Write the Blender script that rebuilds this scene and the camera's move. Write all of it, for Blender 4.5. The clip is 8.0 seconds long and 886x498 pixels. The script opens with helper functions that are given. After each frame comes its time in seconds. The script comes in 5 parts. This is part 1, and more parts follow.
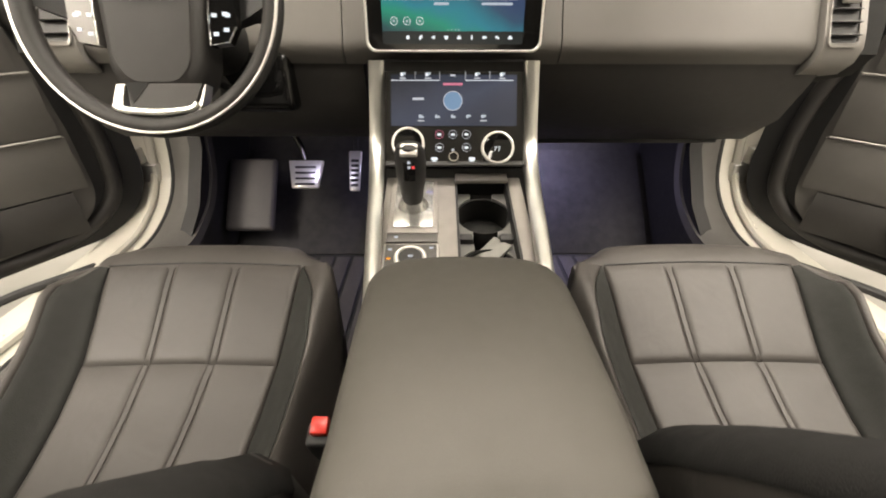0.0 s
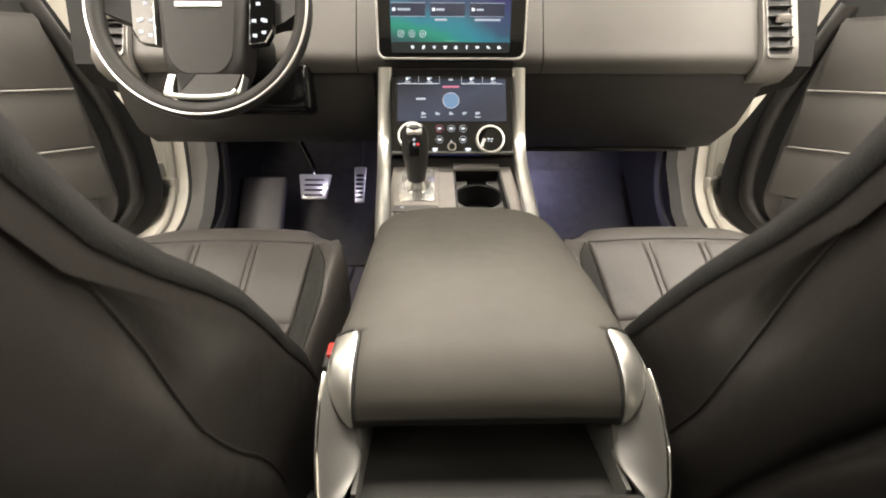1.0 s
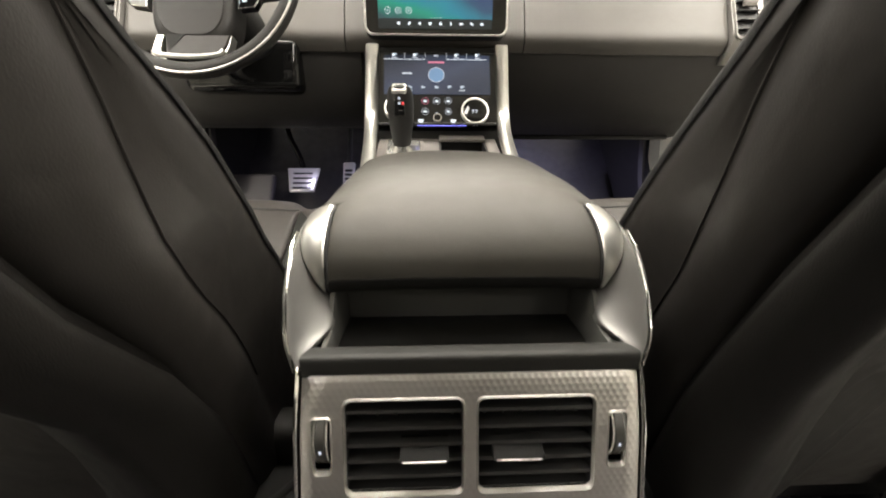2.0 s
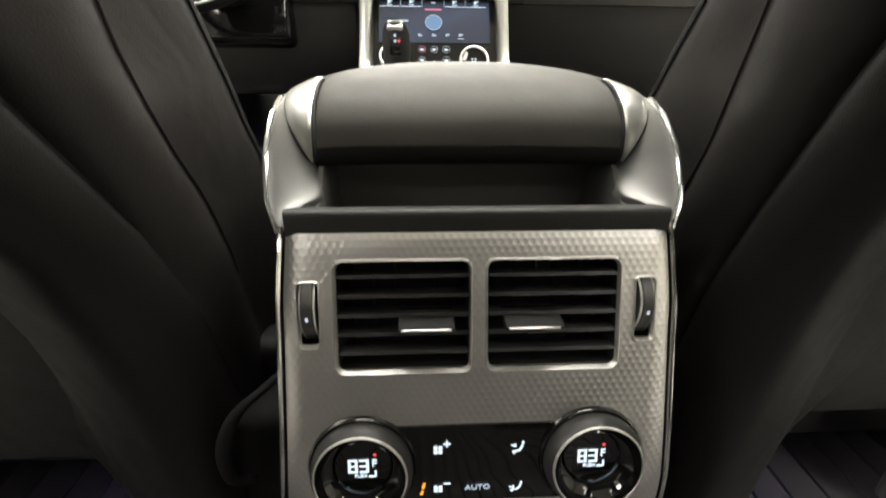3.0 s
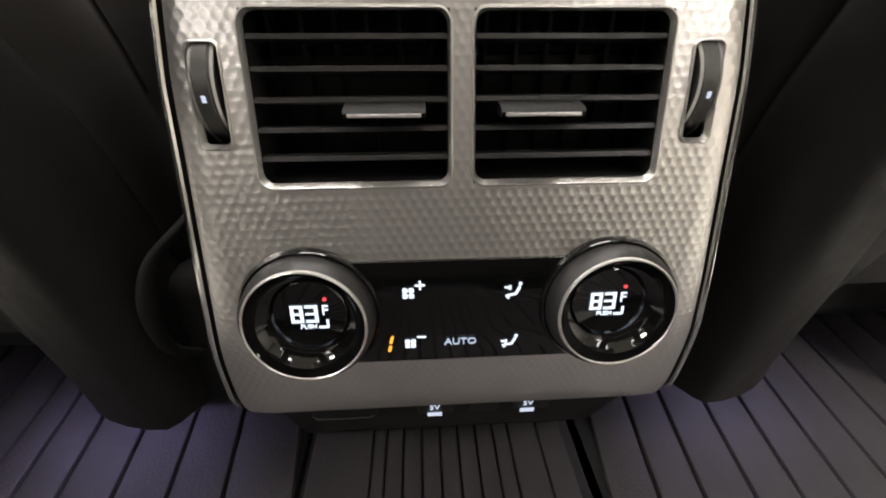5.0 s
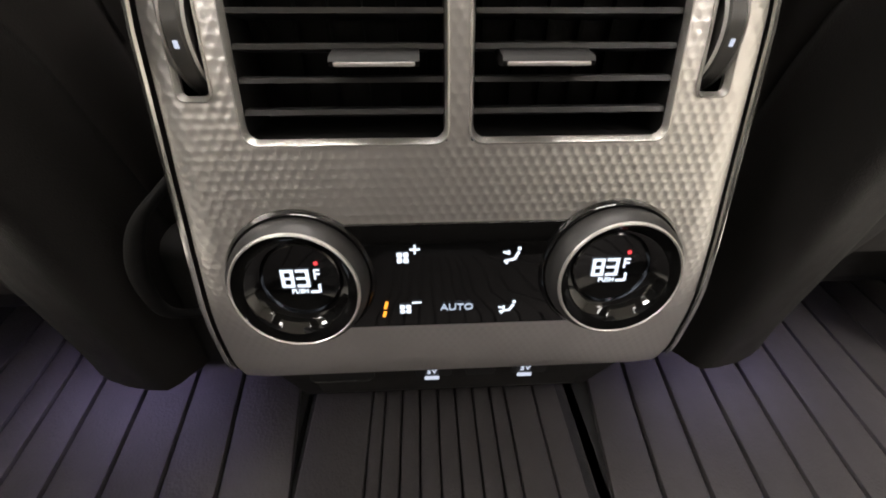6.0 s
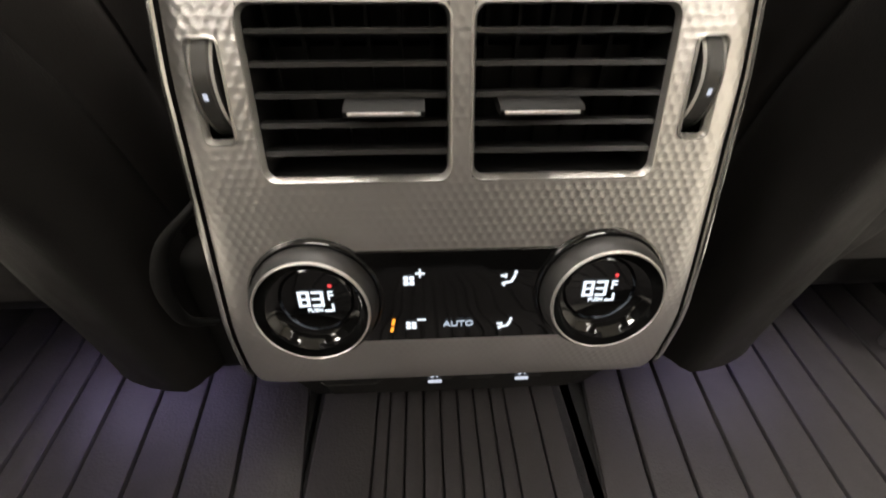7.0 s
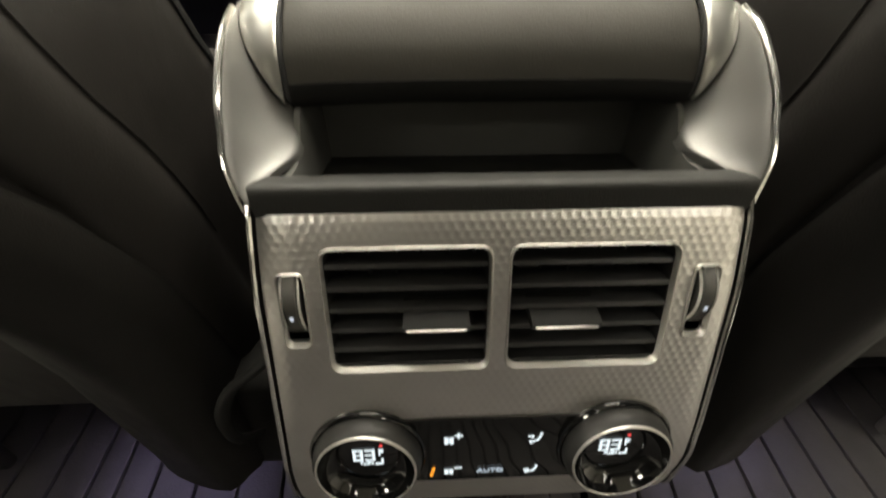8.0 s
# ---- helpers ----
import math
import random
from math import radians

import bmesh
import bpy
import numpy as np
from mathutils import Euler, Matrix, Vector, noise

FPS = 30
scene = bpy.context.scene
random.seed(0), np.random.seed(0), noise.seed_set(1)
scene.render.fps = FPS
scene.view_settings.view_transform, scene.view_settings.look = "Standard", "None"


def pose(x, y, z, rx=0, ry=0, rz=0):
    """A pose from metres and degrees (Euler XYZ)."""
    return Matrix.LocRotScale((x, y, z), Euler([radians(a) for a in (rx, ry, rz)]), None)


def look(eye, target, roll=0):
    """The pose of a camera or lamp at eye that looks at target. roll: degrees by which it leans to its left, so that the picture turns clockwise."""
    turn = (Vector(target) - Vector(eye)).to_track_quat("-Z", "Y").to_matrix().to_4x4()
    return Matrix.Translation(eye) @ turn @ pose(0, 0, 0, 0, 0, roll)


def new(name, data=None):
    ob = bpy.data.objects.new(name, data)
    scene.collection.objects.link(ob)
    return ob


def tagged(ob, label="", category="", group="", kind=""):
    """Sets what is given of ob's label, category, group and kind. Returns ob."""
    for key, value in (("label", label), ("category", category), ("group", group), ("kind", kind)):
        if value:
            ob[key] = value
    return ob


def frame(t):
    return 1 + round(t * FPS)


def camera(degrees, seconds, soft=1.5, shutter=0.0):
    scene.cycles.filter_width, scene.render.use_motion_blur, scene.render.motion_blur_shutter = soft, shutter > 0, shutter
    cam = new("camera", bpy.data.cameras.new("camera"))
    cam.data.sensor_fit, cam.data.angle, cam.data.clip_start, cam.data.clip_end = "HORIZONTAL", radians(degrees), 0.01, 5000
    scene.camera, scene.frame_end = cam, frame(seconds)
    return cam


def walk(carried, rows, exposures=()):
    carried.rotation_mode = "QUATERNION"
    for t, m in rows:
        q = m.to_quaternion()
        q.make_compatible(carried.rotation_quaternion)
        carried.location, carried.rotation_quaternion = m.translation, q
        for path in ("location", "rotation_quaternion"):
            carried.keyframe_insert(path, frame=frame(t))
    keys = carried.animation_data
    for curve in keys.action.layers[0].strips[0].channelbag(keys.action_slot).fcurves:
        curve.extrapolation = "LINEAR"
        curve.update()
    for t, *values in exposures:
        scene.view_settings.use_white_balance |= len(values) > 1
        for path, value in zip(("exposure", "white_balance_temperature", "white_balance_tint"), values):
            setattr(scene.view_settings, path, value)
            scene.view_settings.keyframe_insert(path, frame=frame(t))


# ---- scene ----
cam = camera(95.8, 8.0, soft=1.9, shutter=0.4)
PATH = [
    (0, (-0.024, 0.004, 0.684), (-0.006, 1.703, -0.37), 0.2),
    (0.5, (-0.045, -0.068, 0.655), (-0.016, 1.692, -0.295), 0.2),
    (1, (-0.033, -0.126, 0.604), (0.005, 1.687, -0.238), 0.2),
    (1.2, (-0.031, -0.142, 0.586), (0.013, 1.687, -0.222), 0.2),
    (2.3, (-0.021, -0.173, 0.46), (0.069, 1.701, -0.234), 0.4),
    (2.5, (-0.024, -0.172, 0.445), (0.069, 1.697, -0.262), 0.4),
    (3, (-0.026, -0.172, 0.403), (0.071, 1.691, -0.319), 0.3),
    (3.5, (-0.027, -0.166, 0.37), (0.079, 1.678, -0.397), 0.1),
    (4, (-0.021, -0.16, 0.347), (0.082, 1.637, -0.526), 0.1),
    (4.5, (-0.016, -0.151, 0.334), (0.087, 1.598, -0.632), 0.2),
    (5, (-0.013, -0.139, 0.324), (0.09, 1.554, -0.735), 0.2),
    (6.5, (-0.01, -0.133, 0.319), (0.072, 1.437, -0.917), 0.4),
    (7, (-0.011, -0.136, 0.34), (0.068, 1.429, -0.902), 0.3),
    (7.5, (-0.024, -0.131, 0.376), (0.066, 1.462, -0.83), 0.6),
    (8, (-0.027, -0.113, 0.419), (0.037, 1.503, -0.758), 0.1),
]
walk(cam, [(t, look(eye, target, roll)) for t, eye, target, roll in PATH],
     exposures=[(0.0, 0.02, 6720, 11), (0.5, 0.1, 6700, 11), (1.0, 0.22, 6600, 11), (2.5, 0.23, 6250, 8), (3.5, 0.11, 6050, 6), (4.5, 0.33, 6050, 9), (5.0, 0.36, 6100, 13), (6.5, 0.36, 6250, 14), (7.5, 0.18, 6500, 8), (8.0, 0.02, 6600, 5)])

# ---- light: unseen ceiling lamps added to balance the cabin, one dim grey surround ----
world = bpy.data.worlds.new("garage_air")
scene.world = world
world.use_nodes = True
world.node_tree.nodes["Background"].inputs[0].default_value = (0.9, 0.95, 1.0, 1)
world.node_tree.nodes["Background"].inputs[1].default_value = 0.015
CEIL = 2.35
# None of these lamps is in view; places and watts are tuned.
LAMPS = [(-1.75, 0.3, 14, 1.0, 1.6), (0.0, 3.2, 185, 1.8, 0.6), (1.9, 0.4, 98, 1.0, 1.6), (0.0, 0.7, 108, 2.0, 0.6), (1.5, -1.6, 24, 0.6, 1.5), (-2.3, -0.7, 148, 0.8, 1.2), (-1.9, -2.9, 30, 0.9, 0.7), (0.1, -3.9, 26, 1.1, 0.5), (-1.15, -0.55, 14, 0.6, 0.9), (1.15, -0.55, 38, 0.6, 0.9), (1.9, -2.9, 28, 0.9, 0.7)]
for lx, ly, watts, wx, wy in LAMPS:
    lamp = bpy.data.lights.new("unseen_ceiling_light", "AREA")
    lamp.shape, lamp.size, lamp.size_y, lamp.energy = "RECTANGLE", wx, wy, watts
    lamp.color = (1.0, 0.91, 0.79)
    new("unseen_ceiling_light", lamp).matrix_world = pose(lx, ly, CEIL - 0.09)
for sx in (-1, 1):
    lamp = bpy.data.lights.new("footwell_light", "AREA")
    lamp.shape, lamp.size, lamp.size_y, lamp.energy = "RECTANGLE", 0.05, 0.02, 4.6 if sx > 0 else 0.3
    lamp.color = (0.64, 0.6, 1.0) if sx > 0 else (0.75, 0.7, 1.0)
    new("footwell_light", lamp).matrix_world = pose(0.25, 1.32, 0.4) if sx > 0 else pose(-0.38, 1.04, 0.385)
    lamp = bpy.data.lights.new("rear_footwell_light", "AREA")
    lamp.shape, lamp.size, lamp.size_y, lamp.energy = "RECTANGLE", 0.2, 0.02, 0.06 if sx > 0 else 0.09
    lamp.color = (0.66, 0.56, 1.0)
    new("rear_footwell_light", lamp).matrix_world = pose(sx * 0.25, 0.098, 0.075)


# ---- materials ----
def material(name, colour, rough=0.5, metal=0.0, grain=0.0, scale=800.0, vary=0.15, vscale=9.0, coat=0.0, spec=0.5, folds=0.0):
    """A Principled surface with blotches in colour and roughness, and a fine grain in its relief."""
    m = bpy.data.materials.new(name)
    m.use_nodes = True
    nt = m.node_tree
    b = nt.nodes["Principled BSDF"]
    b.inputs["Metallic"].default_value = metal
    b.inputs["Coat Weight"].default_value = coat
    b.inputs["Specular IOR Level"].default_value = spec
    tc = nt.nodes.new("ShaderNodeTexCoord")
    n1 = nt.nodes.new("ShaderNodeTexNoise")
    n1.inputs["Scale"].default_value, n1.inputs["Detail"].default_value = vscale, 6
    nt.links.new(tc.outputs["Object"], n1.inputs["Vector"])
    ramp = nt.nodes.new("ShaderNodeValToRGB")
    ramp.color_ramp.elements[0].position, ramp.color_ramp.elements[1].position = 0.3, 0.7
    ramp.color_ramp.elements[0].color = (*[c * (1 - vary) for c in colour], 1)
    ramp.color_ramp.elements[1].color = (*[min(1, c * (1 + vary)) for c in colour], 1)
    nt.links.new(n1.outputs["Fac"], ramp.inputs["Fac"])
    nt.links.new(ramp.outputs["Color"], b.inputs["Base Color"])
    n2 = nt.nodes.new("ShaderNodeTexNoise")
    n2.inputs["Scale"].default_value, n2.inputs["Detail"].default_value = vscale * 7, 3
    nt.links.new(tc.outputs["Object"], n2.inputs["Vector"])
    mr = nt.nodes.new("ShaderNodeMapRange")
    spread = 0.03 if metal > 0.5 else 0.15
    mr.inputs["To Min"].default_value, mr.inputs["To Max"].default_value = rough * (1 - spread), min(1, rough * (1 + spread))
    nt.links.new(n2.outputs["Fac"], mr.inputs["Value"])
    nt.links.new(mr.outputs["Result"], b.inputs["Roughness"])
    if grain:
        v = nt.nodes.new("ShaderNodeTexVoronoi")
        v.inputs["Scale"].default_value = scale
        nt.links.new(tc.outputs["Object"], v.inputs["Vector"])
        bump = nt.nodes.new("ShaderNodeBump")
        bump.inputs["Strength"].default_value, bump.inputs["Distance"].default_value = grain, 0.0006
        nt.links.new(v.outputs["Distance"], bump.inputs["Height"])
        nt.links.new(bump.outputs["Normal"], b.inputs["Normal"])
        if folds:
            n3 = nt.nodes.new("ShaderNodeTexNoise")
            n3.inputs["Scale"].default_value, n3.inputs["Detail"].default_value, n3.inputs["Distortion"].default_value = 11, 3, 0.6
            nt.links.new(tc.outputs["Object"], n3.inputs["Vector"])
            soft_bump = nt.nodes.new("ShaderNodeBump")
            soft_bump.inputs["Strength"].default_value, soft_bump.inputs["Distance"].default_value = folds, 0.02
            nt.links.new(n3.outputs["Fac"], soft_bump.inputs["Height"])
            nt.links.new(soft_bump.outputs["Normal"], bump.inputs["Normal"])
    return m


def glow(name, colour, strength):
    """A lit mark or screen."""
    m = bpy.data.materials.new(name)
    m.use_nodes = True
    b = m.node_tree.nodes["Principled BSDF"]
    b.inputs["Base Color"].default_value = (0.01, 0.01, 0.01, 1)
    b.inputs["Roughness"].default_value = 0.2
    b.inputs["Emission Color"].default_value = (*colour, 1)
    b.inputs["Emission Strength"].default_value = strength
    return m


def dimpled(name, colour):
    """Satin metal embossed with rows of small hexagonal dimples."""
    m = material(name, colour, 0.38, 1.0, vary=0.04, vscale=30)
    nt = m.node_tree
    b = nt.nodes["Principled BSDF"]
    tc = next(n for n in nt.nodes if n.type == "TEX_COORD")
    dist = []
    for shift in (0.0, 0.5):
        mp = nt.nodes.new("ShaderNodeMapping")
        mp.inputs["Scale"].default_value = (1 / 0.0042, 0, 1 / 0.0071)
        mp.inputs["Location"].default_value = (shift, 0, shift)
        fr = nt.nodes.new("ShaderNodeVectorMath")
        fr.operation = "FRACTION"
        su = nt.nodes.new("ShaderNodeVectorMath")
        su.operation = "SUBTRACT"
        su.inputs[1].default_value = (0.5, 0, 0.5)
        sq = nt.nodes.new("ShaderNodeVectorMath")
        sq.operation = "MULTIPLY"
        sq.inputs[1].default_value = (1, 0, 1.69)
        ln = nt.nodes.new("ShaderNodeVectorMath")
        ln.operation = "LENGTH"
        nt.links.new(tc.outputs["Object"], mp.inputs["Vector"])
        nt.links.new(mp.outputs["Vector"], fr.inputs[0])
        nt.links.new(fr.outputs["Vector"], su.inputs[0])
        nt.links.new(su.outputs["Vector"], sq.inputs[0])
        nt.links.new(sq.outputs["Vector"], ln.inputs[0])
        dist.append(ln)
    mn = nt.nodes.new("ShaderNodeMath")
    mn.operation = "MINIMUM"
    nt.links.new(dist[0].outputs["Value"], mn.inputs[0])
    nt.links.new(dist[1].outputs["Value"], mn.inputs[1])
    rg = nt.nodes.new("ShaderNodeMapRange")
    rg.interpolation_type = "SMOOTHSTEP"
    rg.inputs["From Min"].default_value, rg.inputs["From Max"].default_value = 0.05, 0.52
    nt.links.new(mn.outputs["Value"], rg.inputs["Value"])
    bump = nt.nodes.new("ShaderNodeBump")
    bump.inputs["Strength"].default_value, bump.inputs["Distance"].default_value = 0.26, 0.0006
    nt.links.new(rg.outputs["Result"], bump.inputs["Height"])
    nt.links.new(bump.outputs["Normal"], b.inputs["Normal"])
    return m


LEATHER = material("grey_leather", (0.044, 0.0398, 0.0363), 0.52, grain=0.18, scale=900, vary=0.1, folds=0.13)
SUEDE = material("dark_perforated_leather", (0.017, 0.0175, 0.016), 0.8, grain=0.4, scale=700, vary=0.12, spec=0.25)
FACING = material("black_perforated_facing", (0.007, 0.007, 0.0066), 0.8, grain=0.4, scale=700, vary=0.12, spec=0.2)
SIDE_LEATHER = material("black_side_leather", (0.021, 0.019, 0.0173), 0.5, grain=0.12, scale=800, vary=0.12, folds=0.16)
SHELL = material("black_shell_plastic", (0.011, 0.0105, 0.01), 0.55, grain=0.25, scale=1200, vary=0.1, spec=0.3)
ARMREST = material("armrest_leather", (0.056, 0.053, 0.0458), 0.6, grain=0.12, scale=1100, vary=0.06, spec=0.36, folds=0.05)
DASH = material("dash_leather", (0.073, 0.068, 0.061), 0.5, grain=0.15, scale=1000, vary=0.06, folds=0.04)
DASH_LOW = material("dark_dash_plastic", (0.021, 0.0195, 0.018), 0.55, grain=0.3, scale=900, vary=0.1)
BLACK = material("matt_black_plastic", (0.012, 0.012, 0.012), 0.55, vary=0.2)
RUBBER = material("black_rubber", (0.014, 0.014, 0.014), 0.7, vary=0.2)
GLOSS = material("piano_black", (0.004, 0.004, 0.004), 0.06, vary=0.1)
BACK_SHELL = material("dark_backrest_plastic", (0.011, 0.0102, 0.0094), 0.5, grain=0.25, scale=1200, vary=0.1, spec=0.28)
ARM = material("satin_arm_metal", (0.68, 0.68, 0.64), 0.33, 0.95, vary=0.04, vscale=25)
CHEEK = material("satin_cheek_metal", (0.16, 0.158, 0.151), 0.46, 0.5, vary=0.05, vscale=25)
KNOB_GLASS = material("knob_glass", (0.004, 0.004, 0.004), 0.05, vary=0.1, spec=0.6)
FLANK = material("dark_flank_plastic", (0.035, 0.035, 0.032), 0.3, vary=0.1)
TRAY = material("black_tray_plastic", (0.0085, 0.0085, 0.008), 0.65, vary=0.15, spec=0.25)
INSERT = material("grey_holder_insert", (0.085, 0.085, 0.08), 0.5, vary=0.08, grain=0.2, scale=1000)
TRAY_LIP = material("soft_tray_plastic", (0.021, 0.021, 0.0195), 0.6, grain=0.2, scale=1200, vary=0.15, spec=0.35)
RECESS = material("dark_recess_lining", (0.095, 0.095, 0.088), 0.75, vary=0.12, spec=0.25)
WHEEL_GREY = material("thumbwheel_grey", (0.09, 0.088, 0.082), 0.4, 0.4, vary=0.1, vscale=60)
TAB = material("vent_tab_plastic", (0.009, 0.009, 0.0086), 0.65, vary=0.1, spec=0.15)
CHROME = material("bright_chrome", (0.85, 0.85, 0.82), 0.16, 1.0, vary=0.03)
VENT_SILVER = material("vent_silver", (0.19, 0.183, 0.172), 0.42, 0.5, vary=0.05, vscale=25)
DARK_CHROME = material("dark_chrome", (0.12, 0.12, 0.12), 0.12, 1.0, vary=0.03)
SATIN = material("satin_aluminium", (0.62, 0.61, 0.58), 0.42, 0.85, vary=0.05, vscale=25)
BRIGHT = material("brushed_bright_metal", (0.82, 0.81, 0.77), 0.3, 0.6, vary=0.03, vscale=30)
GREY_METAL = material("grey_console_metal", (0.22, 0.205, 0.19), 0.45, 0.35, vary=0.06, vscale=40)
PANEL_GREY = material("console_switch_grey", (0.085, 0.081, 0.076), 0.4, 0.2, vary=0.06, vscale=40)
DIMPLE = dimpled("dimpled_metal", (0.88, 0.86, 0.83))
SLAT = material("vent_plastic", (0.035, 0.035, 0.035), 0.34, vary=0.1)
KNOB = material("knob_grey", (0.02, 0.0195, 0.0187), 0.5, 0.1, vary=0.1, vscale=60)
PAINT = material("cream_body_paint", (0.5, 0.48, 0.42), 0.25, coat=0.4, vary=0.04, vscale=4)
CARPET = material("dark_carpet", (0.022, 0.021, 0.023), 0.95, grain=0.8, scale=420, vary=0.3, vscale=30)
MAT = material("ribbed_rubber_mat", (0.044, 0.0405, 0.0415), 0.6, grain=0.3, scale=500, vary=0.14, vscale=14)
TRIM = material("grey_pillar_trim", (0.12, 0.115, 0.105), 0.55, grain=0.2, vary=0.08)
DOOR_CARD = material("door_card", (0.075, 0.071, 0.066), 0.6, grain=0.25, scale=900, vary=0.08)
DOOR_LINE = material("door_trim_line", (0.3, 0.29, 0.27), 0.4, 0.3, vary=0.05)
WHEEL_LEATHER = material("black_wheel_leather", (0.014, 0.013, 0.012), 0.55, grain=0.25, scale=1000, vary=0.1, spec=0.35)
RED = material("red_buckle_plastic", (0.55, 0.03, 0.02), 0.35, vary=0.08)
STITCH = material("seam_thread", (0.03, 0.03, 0.03), 0.8)
CRYSTAL = material("clear_shifter_base", (0.5, 0.5, 0.48), 0.2, 0.8, vary=0.1, vscale=40)
CARD = material("grey_key_card", (0.17, 0.17, 0.155), 0.4, vary=0.15, vscale=50)
CONCRETE = material("garage_concrete", (0.22, 0.215, 0.2), 0.7, grain=0.3, scale=60, vary=0.2, vscale=2)
WALL = material("garage_wall_paint", (0.7, 0.68, 0.63), 0.8, vary=0.06, vscale=2)
WHITE_LIT = glow("white_lit_mark", (0.85, 0.93, 1.0), 1.15)
PALE_LIT = glow("pale_lit_mark", (0.75, 0.86, 1.0), 0.6)
CARD_LIT = glow("dark_card_glow", (0.012, 0.02, 0.05), 0.9)
BAR_LIT = glow("dark_bar_glow", (0.012, 0.018, 0.02), 0.7)
SOFT_LIT = glow("dim_lit_mark", (0.75, 0.8, 0.9), 0.7)
RED_LIT = glow("red_lit_mark", (1.0, 0.08, 0.08), 1.0)
PINK_LIT = glow("pink_lit_mark", (0.9, 0.25, 0.4), 0.7)
AMBER_LIT = glow("amber_lit_mark", (1.0, 0.35, 0.03), 1.6)
# Glow that imitates a blue reflection low on the control panel.
BLUE_GLINT = glow("blue_glint_glow", (0.25, 0.25, 1.0), 1.6)
GLOBE_LIT = glow("globe_lit_mark", (0.2, 0.36, 0.58), 0.75)
TUBE_LIT = glow("lamp_diffuser", (1.0, 0.97, 0.88), 4.0)


def screen_glow(name, stops, turn, centre, width, strength):
    """A lit screen whose colour runs through stops along one direction, with a soft blotch."""
    m = glow(name, (1, 1, 1), strength)
    nt = m.node_tree
    tc = nt.nodes.new("ShaderNodeTexCoord")
    mp = nt.nodes.new("ShaderNodeMapping")
    mp.vector_type = "TEXTURE"
    mp.inputs["Location"].default_value = centre
    mp.inputs["Rotation"].default_value = (0, radians(turn), 0)
    mp.inputs["Scale"].default_value = (width, width, width)
    nz = nt.nodes.new("ShaderNodeTexNoise")
    nz.inputs["Scale"].default_value, nz.inputs["Detail"].default_value = 14, 1
    gr = nt.nodes.new("ShaderNodeSeparateXYZ")
    ad = nt.nodes.new("ShaderNodeMath")
    ad.operation = "MULTIPLY_ADD"
    ad.inputs[1].default_value = 0.35
    rp = nt.nodes.new("ShaderNodeValToRGB")
    while len(rp.color_ramp.elements) < len(stops):
        rp.color_ramp.elements.new(0.5)
    for e, (p, c) in zip(rp.color_ramp.elements, stops):
        e.position, e.color = p, (*c, 1)
    nt.links.new(tc.outputs["Object"], mp.inputs["Vector"])
    nt.links.new(tc.outputs["Object"], nz.inputs["Vector"])
    nt.links.new(mp.outputs["Vector"], gr.inputs["Vector"])
    nt.links.new(nz.outputs["Fac"], ad.inputs[0])
    nt.links.new(gr.outputs["Z"], ad.inputs[2])
    nt.links.new(ad.outputs["Value"], rp.inputs["Fac"])
    nt.links.new(rp.outputs["Color"], nt.nodes["Principled BSDF"].inputs["Emission Color"])
    return m


UPPER_LIT = screen_glow("upper_screen_glow", [(0.1, (0.02, 0.07, 0.075)), (0.33, (0.01, 0.26, 0.17)), (0.47, (0.015, 0.2, 0.27)), (0.66, (0.025, 0.07, 0.13)), (1.0, (0.02, 0.02, 0.12))], 18, (0.0, 0.76, 0.62), 0.15, 1.0)
LOWER_LIT = screen_glow("lower_screen_glow", [(0.1, (0.02, 0.034, 0.075)), (0.5, (0.045, 0.066, 0.13)), (1.0, (0.012, 0.02, 0.045))], -20, (0.0, 0.76, 0.49), 0.12, 0.6)


# ---- mesh helpers ----
def thing(name, at, label, category, group="", kind=""):
    e = new(name)
    e.empty_display_size = 0.05
    e.location = at
    return tagged(e, label, category, group, kind)


def finish(name, bm, mat, angle=38):
    bmesh.ops.recalc_face_normals(bm, faces=bm.faces)
    me = bpy.data.meshes.new(name)
    bm.to_mesh(me)
    bm.free()
    me.materials.append(mat)
    me.polygons.foreach_set("use_smooth", [True] * len(me.polygons))
    me.set_sharp_from_angle(angle=radians(angle))
    return new(name, me)


def part(name, bm, mat, parent, label="", angle=38):
    ob = finish(name, bm, mat, angle)
    hang(ob, parent)
    return tagged(ob, label)


def hang(ob, parent):
    ob.parent = parent
    if parent.type == "EMPTY":
        ob.matrix_parent_inverse = Matrix.Translation(-parent.location)
    return ob


def solo(name, bm, mat, label, category, group="", kind="", angle=38):
    return tagged(finish(name, bm, mat, angle), label, category, group, kind)


def rbox(c, s, r=0.003, seg=2, turn=None, bm=None):
    """A box with rounded edges: centre, size, radius, turn as degrees about x, y, z."""
    b = bmesh.new()
    bmesh.ops.create_cube(b, size=1)
    bmesh.ops.scale(b, vec=s, verts=b.verts)
    if r:
        bmesh.ops.bevel(b, geom=list(b.edges), offset=min(r, min(s) * 0.49), segments=seg, profile=0.5, affect="EDGES")
    bmesh.ops.transform(b, matrix=pose(*c, *(turn or (0, 0, 0))), verts=b.verts)
    return join(bm, b)


def join(bm, b):
    if bm is None:
        return b
    me = bpy.data.meshes.new("tmp")
    b.to_mesh(me)
    b.free()
    bm.from_mesh(me)
    bpy.data.meshes.remove(me)
    return bm


